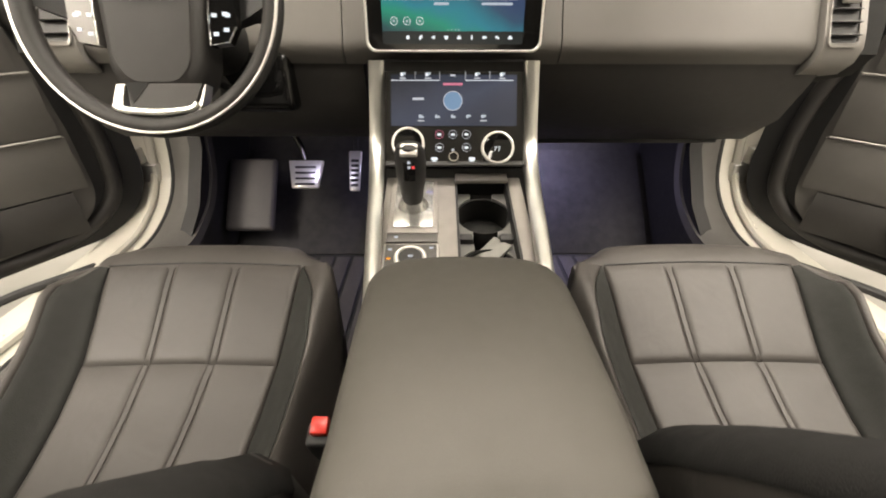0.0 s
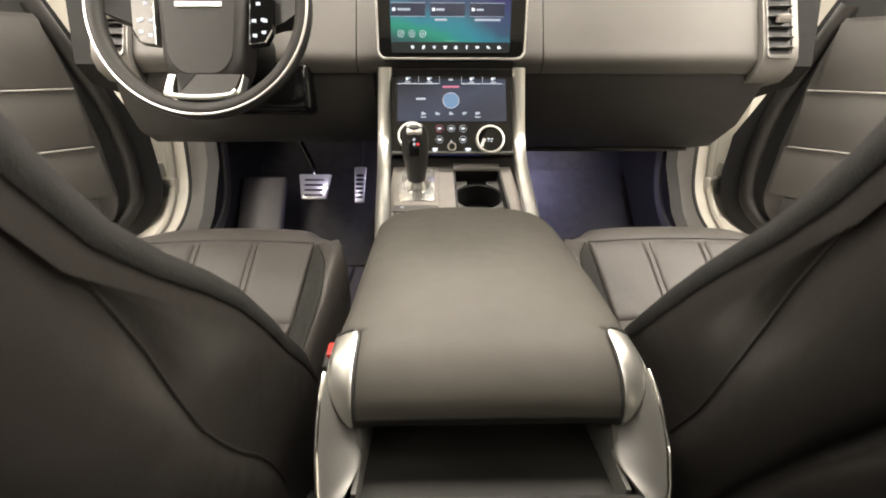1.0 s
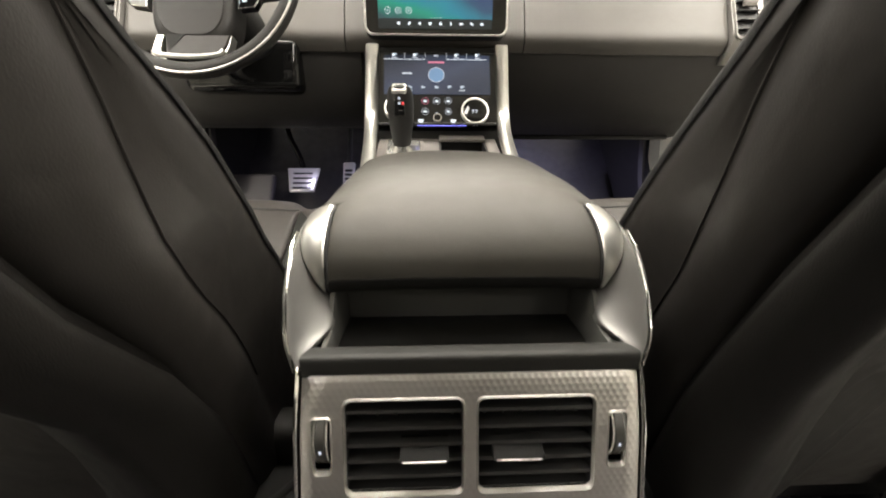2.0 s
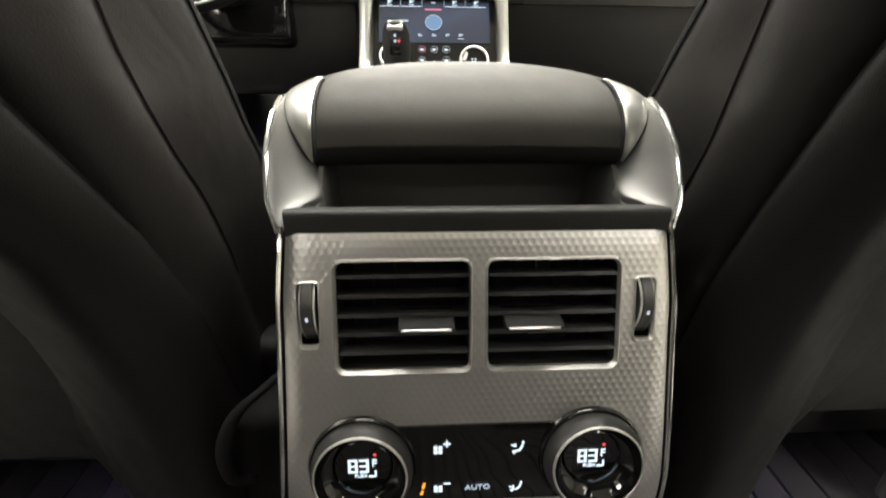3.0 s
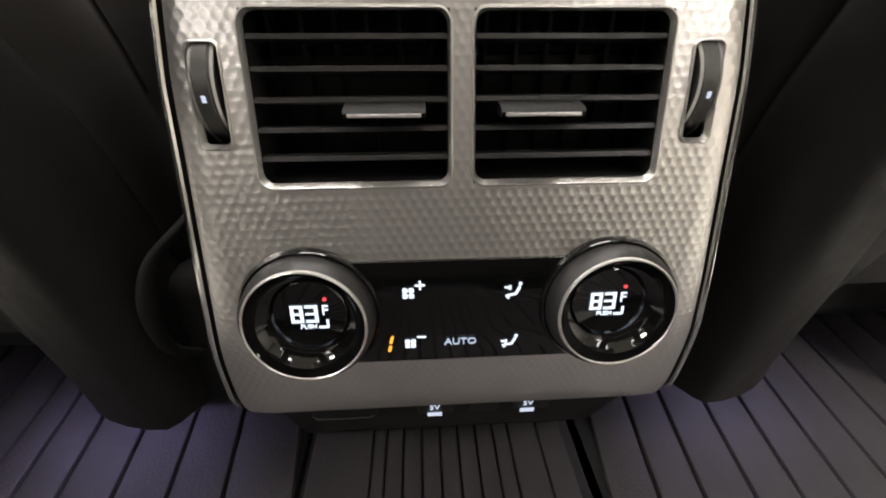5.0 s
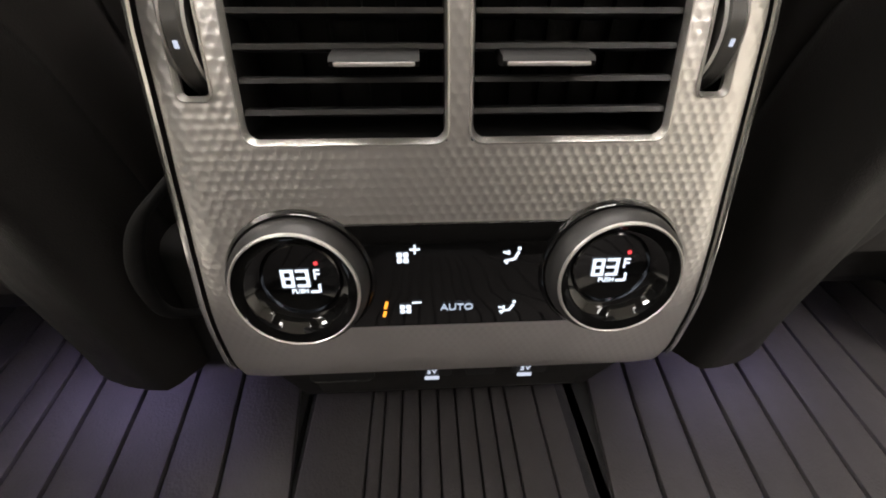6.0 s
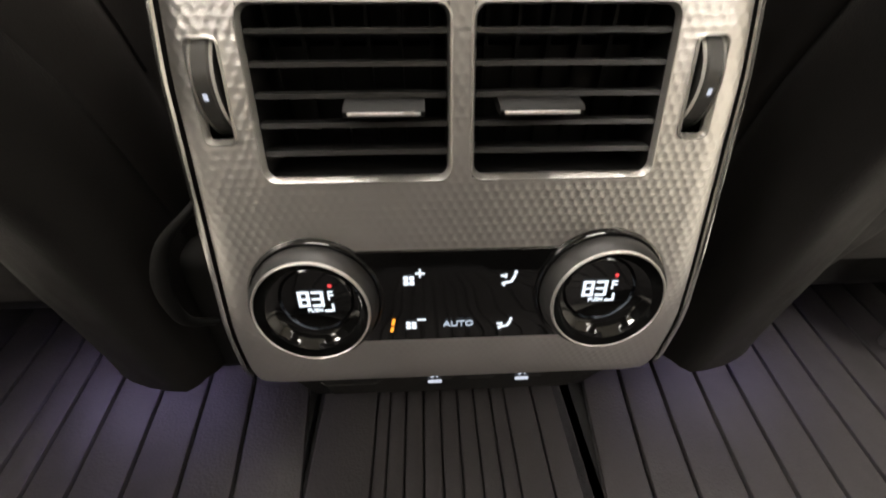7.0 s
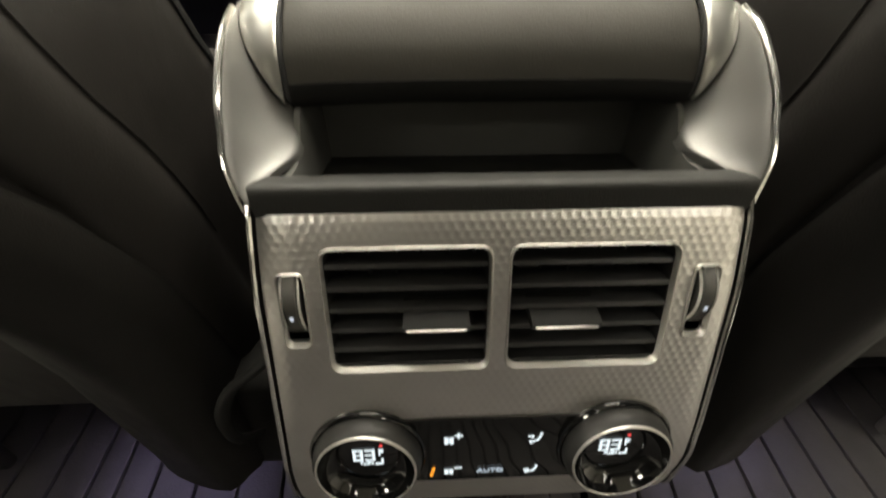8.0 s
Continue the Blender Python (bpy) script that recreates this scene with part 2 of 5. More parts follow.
def loft(rings, closed=True, cap=True, bm=None):
    """Skins rings of equal length."""
    bm = bm or bmesh.new()
    rows = [[bm.verts.new(p) for p in ring] for ring in rings]
    n = len(rows[0])
    for a, b in zip(rows, rows[1:]):
        for i in range(n if closed else n - 1):
            j = (i + 1) % n
            bm.faces.new((a[i], a[j], b[j], b[i]))
    if cap and closed:
        bm.faces.new(rows[0])
        bm.faces.new(rows[-1][::-1])
    return bm


def spline(pts, n=8):
    """Points along a Catmull-Rom curve through pts."""
    p = [Vector(q) for q in pts]
    p = [2 * p[0] - p[1]] + p + [2 * p[-1] - p[-2]]
    out = []
    for i in range(1, len(p) - 2):
        for k in range(n):
            t = k / n
            a, b, c, d = p[i - 1], p[i], p[i + 1], p[i + 2]
            out.append(0.5 * (2 * b + (c - a) * t + (2 * a - 5 * b + 4 * c - d) * t * t + (3 * b - a - 3 * c + d) * t ** 3))
    return out + [p[-2]]


def tube(pts, r, n=10, closed=False, bm=None):
    """A round bar along pts; r is a radius or a function of 0 to 1."""
    pts = [Vector(p) for p in pts]
    rings, last = [], None
    for i, p in enumerate(pts):
        d = (pts[(i + 1) % len(pts)] - pts[i - 1]) if closed or 0 < i < len(pts) - 1 else (pts[1] - pts[0] if i == 0 else pts[-1] - pts[-2])
        d.normalize()
        u = (last or Vector((0.31, 0.2, 0.93))).cross(d).normalized() if last is None else (last - d * last.dot(d)).normalized()
        last = u
        v = d.cross(u)
        rad = r(i / (len(pts) - 1)) if callable(r) else r
        rings.append([p + (u * math.cos(a) + v * math.sin(a)) * rad for a in (2 * math.pi * k / n for k in range(n))])
    if closed:
        rings.append(rings[0])
        b = loft(rings, cap=False, bm=bm)
        bmesh.ops.remove_doubles(b, verts=b.verts, dist=1e-7)
        return b
    return loft(rings, bm=bm)


def prism(poly, x0, x1, r=0.0, seg=2, axis="x", bm=None):
    """A closed outline (y, z) drawn out along x, or (x, z) along y, or (x, y) along z."""
    b = bmesh.new()
    put = {"x": lambda p, t: (t, p[0], p[1]), "y": lambda p, t: (p[0], t, p[1]), "z": lambda p, t: (p[0], p[1], t)}[axis]
    loft([[put(p, x0) for p in poly], [put(p, x1) for p in poly]], bm=b)
    if r:
        bmesh.ops.bevel(b, geom=[e for e in b.edges if e.calc_face_angle(0) > 0.4], offset=r, segments=seg, profile=0.5, affect="EDGES")
    return join(bm, b)


def sheet(fn, us, vs, thick, bm=None):
    """A curved slab: fn(u, v) gives the face, thick is a vector or a function of u and v to its back."""
    bm = bm or bmesh.new()
    back = thick if callable(thick) else (lambda u, v: Vector(thick))
    f = [[Vector(fn(u, v)) for v in vs] for u in us]
    g = [[f[i][j] + back(u, v) for j, v in enumerate(vs)] for i, u in enumerate(us)]
    F = [[bm.verts.new(p) for p in row] for row in f]
    G = [[bm.verts.new(p) for p in row] for row in g]
    nu, nv = len(us), len(vs)
    for i in range(nu - 1):
        for j in range(nv - 1):
            bm.faces.new((F[i][j], F[i + 1][j], F[i + 1][j + 1], F[i][j + 1]))
            bm.faces.new((G[i][j], G[i][j + 1], G[i + 1][j + 1], G[i + 1][j]))
    for i in range(nu - 1):
        bm.faces.new((F[i][0], G[i][0], G[i + 1][0], F[i + 1][0]))
        bm.faces.new((F[i][-1], F[i + 1][-1], G[i + 1][-1], G[i][-1]))
    for j in range(nv - 1):
        bm.faces.new((F[0][j], F[0][j + 1], G[0][j + 1], G[0][j]))
        bm.faces.new((F[-1][j], G[-1][j], G[-1][j + 1], F[-1][j + 1]))
    return bm


def lathe(profile, m, n=40, bm=None, cap=True):
    """Turns (radius, height) about the axis z of the pose m."""
    return loft([[m @ Vector((r * math.cos(a), r * math.sin(a), h)) for a in (2 * math.pi * k / n for k in range(n))] for r, h in profile], bm=bm, cap=cap)


def rounded(w, h, r, n=5):
    """A rounded rectangle as (x, z) pairs round the origin."""
    out = []
    for cx, cz, a0 in ((w / 2 - r, h / 2 - r, 0), (-w / 2 + r, h / 2 - r, 90), (-w / 2 + r, -h / 2 + r, 180), (w / 2 - r, -h / 2 + r, 270)):
        out += [(cx + r * math.cos(radians(a0 + 90 * k / n)), cz + r * math.sin(radians(a0 + 90 * k / n))) for k in range(n + 1)]
    return out


def smooth(a, b, x):
    t = max(0.0, min(1.0, (x - a) / (b - a)))
    return t * t * (3 - 2 * t)


def table(rows):
    """A function through pairs, straight between them."""
    xs, ys = [r[0] for r in rows], [r[1] for r in rows]
    return lambda x: float(np.interp(x, xs, ys))


def span(a, b, n):
    return [a + (b - a) * k / n for k in range(n + 1)]


def lettering(text, size, m, depth=0.0003):
    """Built-in letters as a bmesh, centred, lying in the plane x, y of the pose m."""
    cu = bpy.data.curves.new("letters", "FONT")
    cu.body, cu.size, cu.align_x, cu.align_y, cu.extrude, cu.resolution_u = text, size, "CENTER", "CENTER", depth, 3
    ob = bpy.data.objects.new("letters", cu)
    scene.collection.objects.link(ob)
    me = bpy.data.meshes.new_from_object(ob.evaluated_get(bpy.context.evaluated_depsgraph_get()))
    bpy.data.objects.remove(ob)
    bm = bmesh.new()
    bm.from_mesh(me)
    bpy.data.meshes.remove(me)
    bmesh.ops.transform(bm, matrix=m, verts=bm.verts)
    return bm


# ---- the garage round the car ----
solo("ground", rbox((0, 0, -0.5), (9, 9, 0.1), 0), CONCRETE, "grey concrete garage floor", "floor", kind="structure")
for name, c, s in (("wall_north", (0, 4.5, 0.95), (9, 0.1, 2.9)), ("wall_south", (0, -4.5, 0.95), (9, 0.1, 2.9)),
                   ("wall_east", (4.5, 0, 0.95), (0.1, 8.8, 2.9)), ("wall_west", (-4.5, 0, 0.95), (0.1, 8.8, 2.9))):
    solo(name, rbox(c, s, 0), WALL, "plain painted garage wall", "wall", kind="structure")
solo("ceiling", rbox((0, 0, 2.45), (9, 9, 0.1), 0), WALL, "plain painted garage ceiling", "ceiling", kind="structure")
# Housings and glowing diffusers for the added, unseen lamps.
for lx, ly, watts, wx, wy in LAMPS:
    t_lamp = thing("ceiling_lamp", (lx, ly, CEIL + 0.05), "unseen lamp added on the garage ceiling", "ceiling lamp", "ceiling lamps")
    part("housing", rbox((lx, ly, CEIL + 0.02), (wx + 0.06, wy + 0.06, 0.06), 0.01), WALL, t_lamp)
    part("diffuser", rbox((lx, ly, CEIL - 0.03), (wx, wy, 0.03), 0.008), TUBE_LIT, t_lamp)

# ---- cabin shell ----
solo("cabin_floor", prism([(-1.6, -0.09), (1.05, -0.09), (1.2, -0.09), (1.75, 0.46), (1.75, 0.38), (1.25, -0.15), (-1.6, -0.15)], -0.78, 0.78), CARPET,
     "dark carpeted car floor rising to the toe board", "floor", kind="structure")
solo("tunnel", prism([(-1.2, -0.1), (-1.2, 0.0), (1.1, 0.0), (1.5, 0.3), (1.5, -0.1)], -0.112, 0.12, 0.004), CARPET, "carpeted centre tunnel", "floor", kind="structure")
for name, sx in (("sill_left", -1), ("sill_right", 1)):
    run = spline([(0, -0.9, 0.085), (0, 0.3, 0.085), (0, 0.9, 0.085), (0, 1.08, 0.115), (0, 1.19, 0.2), (0, 1.235, 0.34), (0, 1.25, 0.5), (0, 1.25, 0.75)], 6)

    def strip(xa, xb, lift, rise=0.0, nx=4):
        """A band of the door opening's edge between two widths."""
        pts = []
        for i, p in enumerate(run):
            d = (run[min(i + 1, len(run) - 1)] - run[max(i - 1, 0)]).normalized()
            pts.append((p, Vector((0, -d.z, d.y))))
        us = span(0, 1, nx)
        fn = lambda k, u: pts[k][0] + pts[k][1] * (lift + rise * math.sin(math.pi * u)) + Vector((sx * (xa + (xb - xa) * u), 0, 0))
        return sheet(fn, list(range(len(pts))), us, lambda k, u: pts[k][1] * -0.03)

    s_thing = thing(name, (sx * 0.85, 0.3, 0.0), "cream painted door sill and front pillar of the car", "door sill", kind="structure")
    part("trim", strip(0.735, 0.85, 0.004, 0.012), DOOR_CARD, s_thing, "grey plastic sill trim")
    part("paint", strip(0.864, 1.02, -0.014, 0.008), PAINT, s_thing)
    part("seal", tube([p + Vector((sx * 0.857, 0, 0.0)) for p in run], 0.007, 8), RUBBER, s_thing, "black rubber door seal")
    part("sill_seal", tube([(sx * x, y, z) for x, y, z in spline([(0.945, 0.9, 0.076), (0.985, 0.84, 0.08), (1.04, 0.775, 0.08), (1.1, 0.7, 0.07)], 5)], 0.011, 8), RUBBER, s_thing, "black rubber sill seal")
    part("jamb_bead", tube([p + Vector((sx * 0.915, 0, 0)) for p in run], 0.012, 8), PAINT, s_thing)
    for py in (0.62, 0.82):
        part("plug", lathe([(0.0, 0.004), (0.014, 0.004), (0.018, 0.0)], pose(sx * 0.95, py, 0.078), 16), PAINT, s_thing)
    part("hinge", rbox((sx * 0.925, 1.215, 0.222), (0.05, 0.045, 0.06), 0.008), SATIN, s_thing, "bare metal door hinge")
    part("hinge", rbox((sx * 0.945, 1.2, 0.28), (0.03, 0.03, 0.05), 0.006), SATIN, s_thing)
    solo("kick_panel", prism([(0.95, 0.03), (1.0, 0.09), (1.1, 0.16), (1.2, 0.3), (1.24, 0.5), (1.7, 0.5), (1.7, -0.1), (0.95, -0.1)], sx * 0.742, sx * 0.78, 0.006), SHELL,
         "dark plastic kick panel beside the footwell", "trim", kind="structure")
    solo("centre_pillar", rbox((sx * 0.84, -0.1, 0.6), (0.08, 0.1, 1.2), 0.03, 3), TRIM, "grey trimmed centre pillar", "pillar", kind="structure")
    solo("roof_rail", rbox((sx * 0.66, -0.3, 1.2), (0.16, 2.6, 0.07), 0.02), TRIM, "grey roof side rail", "roof", kind="structure")
# Roof frame out of view, open in the middle to shape light from above.
for name, xa, xb, ya, yb in (("roof_header", -0.7, 0.7, 0.46, 0.62), ("roof_rear", -0.7, 0.7, -1.65, -0.8), ("roof_side", -0.7, -0.48, -0.8, 0.46), ("roof_side", 0.48, 0.7, -0.8, 0.46)):
    solo(name, sheet(lambda x, y: (x, y, 1.19 - 0.12 * (x / 0.7) ** 4 - 0.05 * smooth(-0.9, -1.7, y) - 0.05 * smooth(0.3, 0.62, y)), span(xa, xb, 8), span(ya, yb, 5), (0, 0, 0.05)), TRIM, "unseen grey roof frame added to shape the light", "roof", kind="structure")
for sx in (-1, 1):
    solo("rear_pillar", prism([(-1.15, 0.9), (-1.0, 0.9), (-1.12, 1.15), (-1.4, 1.15)], sx * 0.7, sx * 0.76, 0.01), TRIM, "grey trimmed rear pillar", "pillar", kind="structure")
solo("rear_bulkhead", rbox((0, -1.62, 0.25), (1.6, 0.06, 0.8), 0.02), SHELL, "dark rear cabin wall", "wall", kind="structure")
# Door out of view, added to keep the left lamp off the seat backs.
blocker_door = thing("door_rear_blocker", (-0.83, -0.62, 0.1), "unseen rear car door added to block light from the left", "car door", kind="structure")
part("skin", rbox((-0.9, -0.62, 0.5), (0.05, 0.92, 0.84), 0.02, 3), PAINT, blocker_door, "cream painted outer skin")
part("door_card", rbox((-0.845, -0.62, 0.47), (0.05, 0.88, 0.76), 0.02, 3), SHELL, blocker_door, "dark plastic lining")
part("armrest", rbox((-0.8, -0.62, 0.5), (0.06, 0.5, 0.06), 0.02, 3), SIDE_LEATHER, blocker_door)
# Bench out of view; its dark leather dims what the fascia mirrors.
bench = thing("rear_bench", (0, -1.0, 0.0), "unseen rear bench, dark to dim the fascia's reflection", "bench seat")
part("cushion", rbox((0, -0.98, 0.2), (1.45, 0.5, 0.3), 0.06, 4), SIDE_LEATHER, bench)
part("backrest", rbox((0, -1.32, 0.6), (1.45, 0.18, 0.7), 0.07, 4, (-12, 0, 0)), SIDE_LEATHER, bench)

# Two unseen slabs that stop the front lamp leaking into the footwells.
solo("firewall_blocker", rbox((0, 1.8, 0.6), (1.6, 0.06, 0.9), 0.01), SHELL, "unseen dark wall added to keep front light out of the footwells", "wall", kind="structure")
solo("scuttle_blocker", rbox((0, 1.52, 0.885), (1.6, 0.66, 0.03), 0.01), SHELL, "unseen dark cover added to block light above the footwells", "trim", kind="structure")

# ---- open front doors ----
for name, sx in (("door_left", -1), ("door_right", 1)):
    O, d = Vector((sx * 0.905, 1.165, 0)), Vector((sx * 0.64, -0.77, 0))
    nrm = Vector((-sx * 0.77, -0.64, 0))

    def at_door(u, z, h=0.0):
        return O + d * u + nrm * h + Vector((0, 0, z))

    def leaf(u0, drop, h0, h1, rise, r=0.2):
        """Outline of the door as a slab between two depths, rounded at its lower front corner and leaning back above."""
        edge = [(1.1, drop), (0.5, drop), (u0 + r, drop + 0.02)]
        edge += [(u0 + r - r * math.sin(radians(a)), drop + 0.02 + r - r * math.cos(radians(a))) for a in range(10, 91, 10)]
        edge += [(u0, 0.4), *rise, (1.1, rise[-1][1])]
        b = bmesh.new()
        loft([[at_door(u, z, h0) for u, z in edge], [at_door(u, z, h1) for u, z in edge]], bm=b)
        bmesh.ops.bevel(b, geom=[e for e in b.edges if e.calc_face_angle(0) > 0.6], offset=min(0.012, abs(h1 - h0) * 0.4), segments=3, profile=0.5, affect="EDGES")
        return b

    door = thing(name, O, "open front car door with grey panels and black border", "car door", "front doors", "structure")
    part("skin", leaf(-0.01, 0.045, -0.1, -0.17, ((0.03, 0.49), (0.075, 0.61), (0.19, 0.9))), PAINT, door, "cream painted outer skin")
    part("frame", leaf(0.01, 0.06, -0.095, 0.0, ((0.05, 0.49), (0.095, 0.61), (0.2, 0.9))), BLACK, door, "black door edge and rubber seal")
    bead = [(0.7, 0.092), (0.4, 0.094), (0.27, 0.105), (0.17, 0.14), (0.105, 0.2), (0.085, 0.28), (0.082, 0.38), (0.098, 0.5), (0.135, 0.62), (0.175, 0.74)]
    part("seal_bead", tube(spline([at_door(u, z, 0.0) for u, z in bead], 4), 0.021, 10), DASH_LOW, door, "soft dark bead round the lining")
    card = part("door_card", leaf(0.14, 0.11, 0.003, 0.022, ((0.152, 0.54), (0.165, 0.64), (0.18, 0.71)), 0.13), DOOR_CARD, door, "grey fabric door lining")
    for z0, z1, u0 in ((0.545, 0.7, 0.176), (0.395, 0.535, 0.158), (0.25, 0.385, 0.152)):
        part("panel", sheet(lambda u, v: at_door(u, v, 0.03 + 0.006 * math.sin(math.pi * (v - z0) / (z1 - z0))), span(u0, 1.05, 10), span(z0, z1, 6), nrm * -0.012), DOOR_CARD, card)
    for z in (0.54, 0.39):
        part("trim_line", tube([at_door(u, z, 0.034) for u in span(0.158, 1.05, 10)], 0.0024, 6), DOOR_LINE, card, "thin grey trim line")
    part("pocket", sheet(lambda u, v: at_door(u, v, 0.03 + 0.01 * math.sin(math.pi * (v - 0.13) / 0.115)), span(0.19, 1.05, 10), span(0.13, 0.245, 6), nrm * -0.012), DASH_LOW, card, "dark grey door pocket")
    part("speaker_grille", lathe([(0.0, 0.0), (0.075, 0.0), (0.08, 0.006), (0.07, 0.01)], Matrix.Translation(at_door(0.43, 0.205, 0.042)) @ nrm.to_track_quat("Z", "Y").to_matrix().to_4x4(), 28), BLACK, card, "round black speaker grille")

# ---- dashboard ----
dash = thing("dashboard", (0, 1.0, 0.4), "grey leather dashboard with dark lower panels", "dashboard")


def dash_face(v):
    """Depth and height down the padded face of the dashboard, from the top of the fold to its lower edge."""
    return [(1.02, 0.875), (0.945, 0.855), (0.89, 0.8), (0.848, 0.72), (0.815, 0.65), (0.8, 0.612), (0.812, 0.585)][v]


def pad(x0, x1, shift=0.0):
    f = spline([(0, *dash_face(v)) for v in range(7)], 5)
    outline = [(p.y + shift, p.z) for p in f] + [(0.9 + shift, 0.575), (1.2, 0.6), (1.2, 0.875)]
    return prism(outline, x0, x1, 0.004)


part("pad", pad(0.196, 0.652), DASH, dash, "padded grey leather face")
part("pad", pad(-0.652, -0.196), DASH, dash, "padded grey leather face")
part("centre_pad", pad(-0.193, 0.193, -0.004), DASH, dash)
lower = prism([(0.815, 0.59), (0.83, 0.55), (0.87, 0.47), (0.95, 0.405), (1.06, 0.378), (1.3, 0.38), (1.3, 0.59)], 0.165, 0.7, 0.008, 3)
glove = part("glovebox", lower, DASH_LOW, dash, "dark grey glovebox door")
part("glovebox_edge", rbox((0.44, 1.0, 0.388), (0.46, 0.02, 0.012), 0.004), BLACK, glove)
part("knee_panel", prism([(0.82, 0.59), (0.825, 0.52), (0.85, 0.46), (0.9, 0.425), (1.0, 0.41), (1.3, 0.4), (1.3, 0.59)], -0.72, -0.165, 0.008, 3), DASH_LOW, dash, "dark grey knee panel")
part("cover", rbox((-0.42, 0.826, 0.553), (0.25, 0.07, 0.11), 0.018, 4, (-8, 0, 0)), GLOSS, dash, "black steering column cover")
for sx in (-1, 1):
    lean = lambda z, h=0.0: 0.787 + 0.5 * max(0.0, z - 0.62) - h
    prof = [(lean(0.86), 0.86), (lean(0.75), 0.75), (lean(0.64), 0.64), (0.787, 0.615), (0.792, 0.59), (0.815, 0.568), (1.1, 0.5), (1.1, 0.86)]
    vent = part("end_vent", prism(prof, sx * 0.6545, sx * 0.728, 0.008, 3), VENT_SILVER, dash, "satin silver vent surround")
    part("cheek", prism([(0.9, 0.86), (0.83, 0.6), (0.86, 0.56), (1.2, 0.45), (1.2, 0.86)], sx * 0.735, sx * 0.80, 0.01), TRAY, dash)
    part("recess", prism([(lean(0.622, 0.001), 0.622), (lean(0.748, 0.001), 0.748), (lean(0.748) + 0.01, 0.748), (lean(0.622) + 0.01, 0.622)], sx * 0.662, sx * 0.712), BLACK, vent)
    part("rim", loft([[(sx * 0.687 + x * k, lean(0.685 + z * k, h), 0.685 + z * k) for x, z in rounded(0.052, 0.13, 0.008)] for k, h in ((1.08, 0.0), (1.06, 0.004), (0.97, 0.004), (0.95, -0.004))], cap=False), VENT_SILVER, vent)
    for k in range(6):
        z = 0.635 + 0.0195 * k
        part("slat", rbox((sx * 0.687, lean(z, 0.004), z), (0.047, 0.016, 0.003), 0.001, 1, (-10, 0, 0)), SLAT, vent)
    part("tab", rbox((sx * 0.687, lean(0.69, 0.014), 0.69), (0.026, 0.012, 0.016), 0.003), GREY_METAL, vent)

# upper screen
tilt = radians(8)


def up_screen(x, z, h=0.0):
    """A place on the upper screen: x, height above its lower edge along the glass, lift towards the viewer."""
    return Vector((x, 0.757 + z * math.sin(tilt) - h * math.cos(tilt), 0.614 + z * math.cos(tilt) + h * math.sin(tilt)))


SCREEN_TURN = Matrix.Rotation(math.pi / 2 - tilt, 4, "X")


def on_up(x, z, h=0.0):
    return Matrix.Translation(up_screen(x, z, h)) @ SCREEN_TURN


upper = thing("touchscreen", (0, 0.79, 0.69), "lit upper touchscreen with bright rounded frame", "touchscreen")


def slab(m, w, h, r, depth, mat, name, parent, label=""):
    ring = rounded(w, h, r)
    b = loft([[m @ Vector((x, z, k)) for x, z in ring] for k in (-depth, 0)])
    return part(name, b, mat, parent, label)


slab(on_up(0.001, 0.08, 0.004), 0.292, 0.17, 0.016, 0.03, BLACK, "housing", upper)
ring_rows = [[on_up(0.001, 0.08) @ Vector((x * kx, z * kz, h)) for x, z in rounded(0.292, 0.17, 0.016, 8)] for kx, kz, h in ((1.0, 1.0, 0.0), (0.997, 0.995, 0.009), (0.982, 0.97, 0.010), (0.972, 0.952, 0.006))]
part("frame", loft(ring_rows, cap=False), BRIGHT, upper, "bright silver frame")
slab(on_up(0.001, 0.08, 0.006), 0.282, 0.16, 0.012, 0.004, GLOSS, "glass", upper, "glossy black glass")
lit = slab(on_up(-0.001, 0.076, 0.0068), 0.232, 0.136, 0.003, 0.0004, UPPER_LIT, "display", upper, "teal and green lit display")


def up_mark(px, z, w, h, mat, name="icon", r=None):
    slab(on_up(px, z, 0.0075), w, h, r if r is not None else min(w, h) * 0.3, 0.0005, mat, name, lit)


slab(on_up(-0.001, 0.017, 0.0071), 0.232, 0.019, 0.003, 0.0004, BAR_LIT, "tool_bar", lit)
ICONS = (((0, 0, 0.0055, 0.0055),), ((-0.001, -0.001, 0.003, 0.0055), (0.0012, 0.001, 0.003, 0.005)), ((0.001, 0, 0.0025, 0.0058), (-0.0015, 0, 0.003, 0.003)), ((0, 0.001, 0.0068, 0.0028), (0, -0.0015, 0.005, 0.0032)),
         ((0, -0.0008, 0.0064, 0.0042), (0, 0.002, 0.003, 0.002)), ((0, 0, 0.0028, 0.0066),), ((-0.001, 0, 0.0055, 0.0045), (0.0028, 0, 0.0018, 0.0025)), ((-0.0012, 0.0008, 0.0042, 0.0036), (0.0016, -0.001, 0.0036, 0.0032)), ((0, -0.0008, 0.0076, 0.0036), (-0.0004, 0.0014, 0.004, 0.0028)))
for k, pieces in enumerate(ICONS):
    for dx, dz, w, h in pieces:
        up_mark(-0.0755 + 0.0212 * k + dx, 0.0175 + dz, w, h, WHITE_LIT)
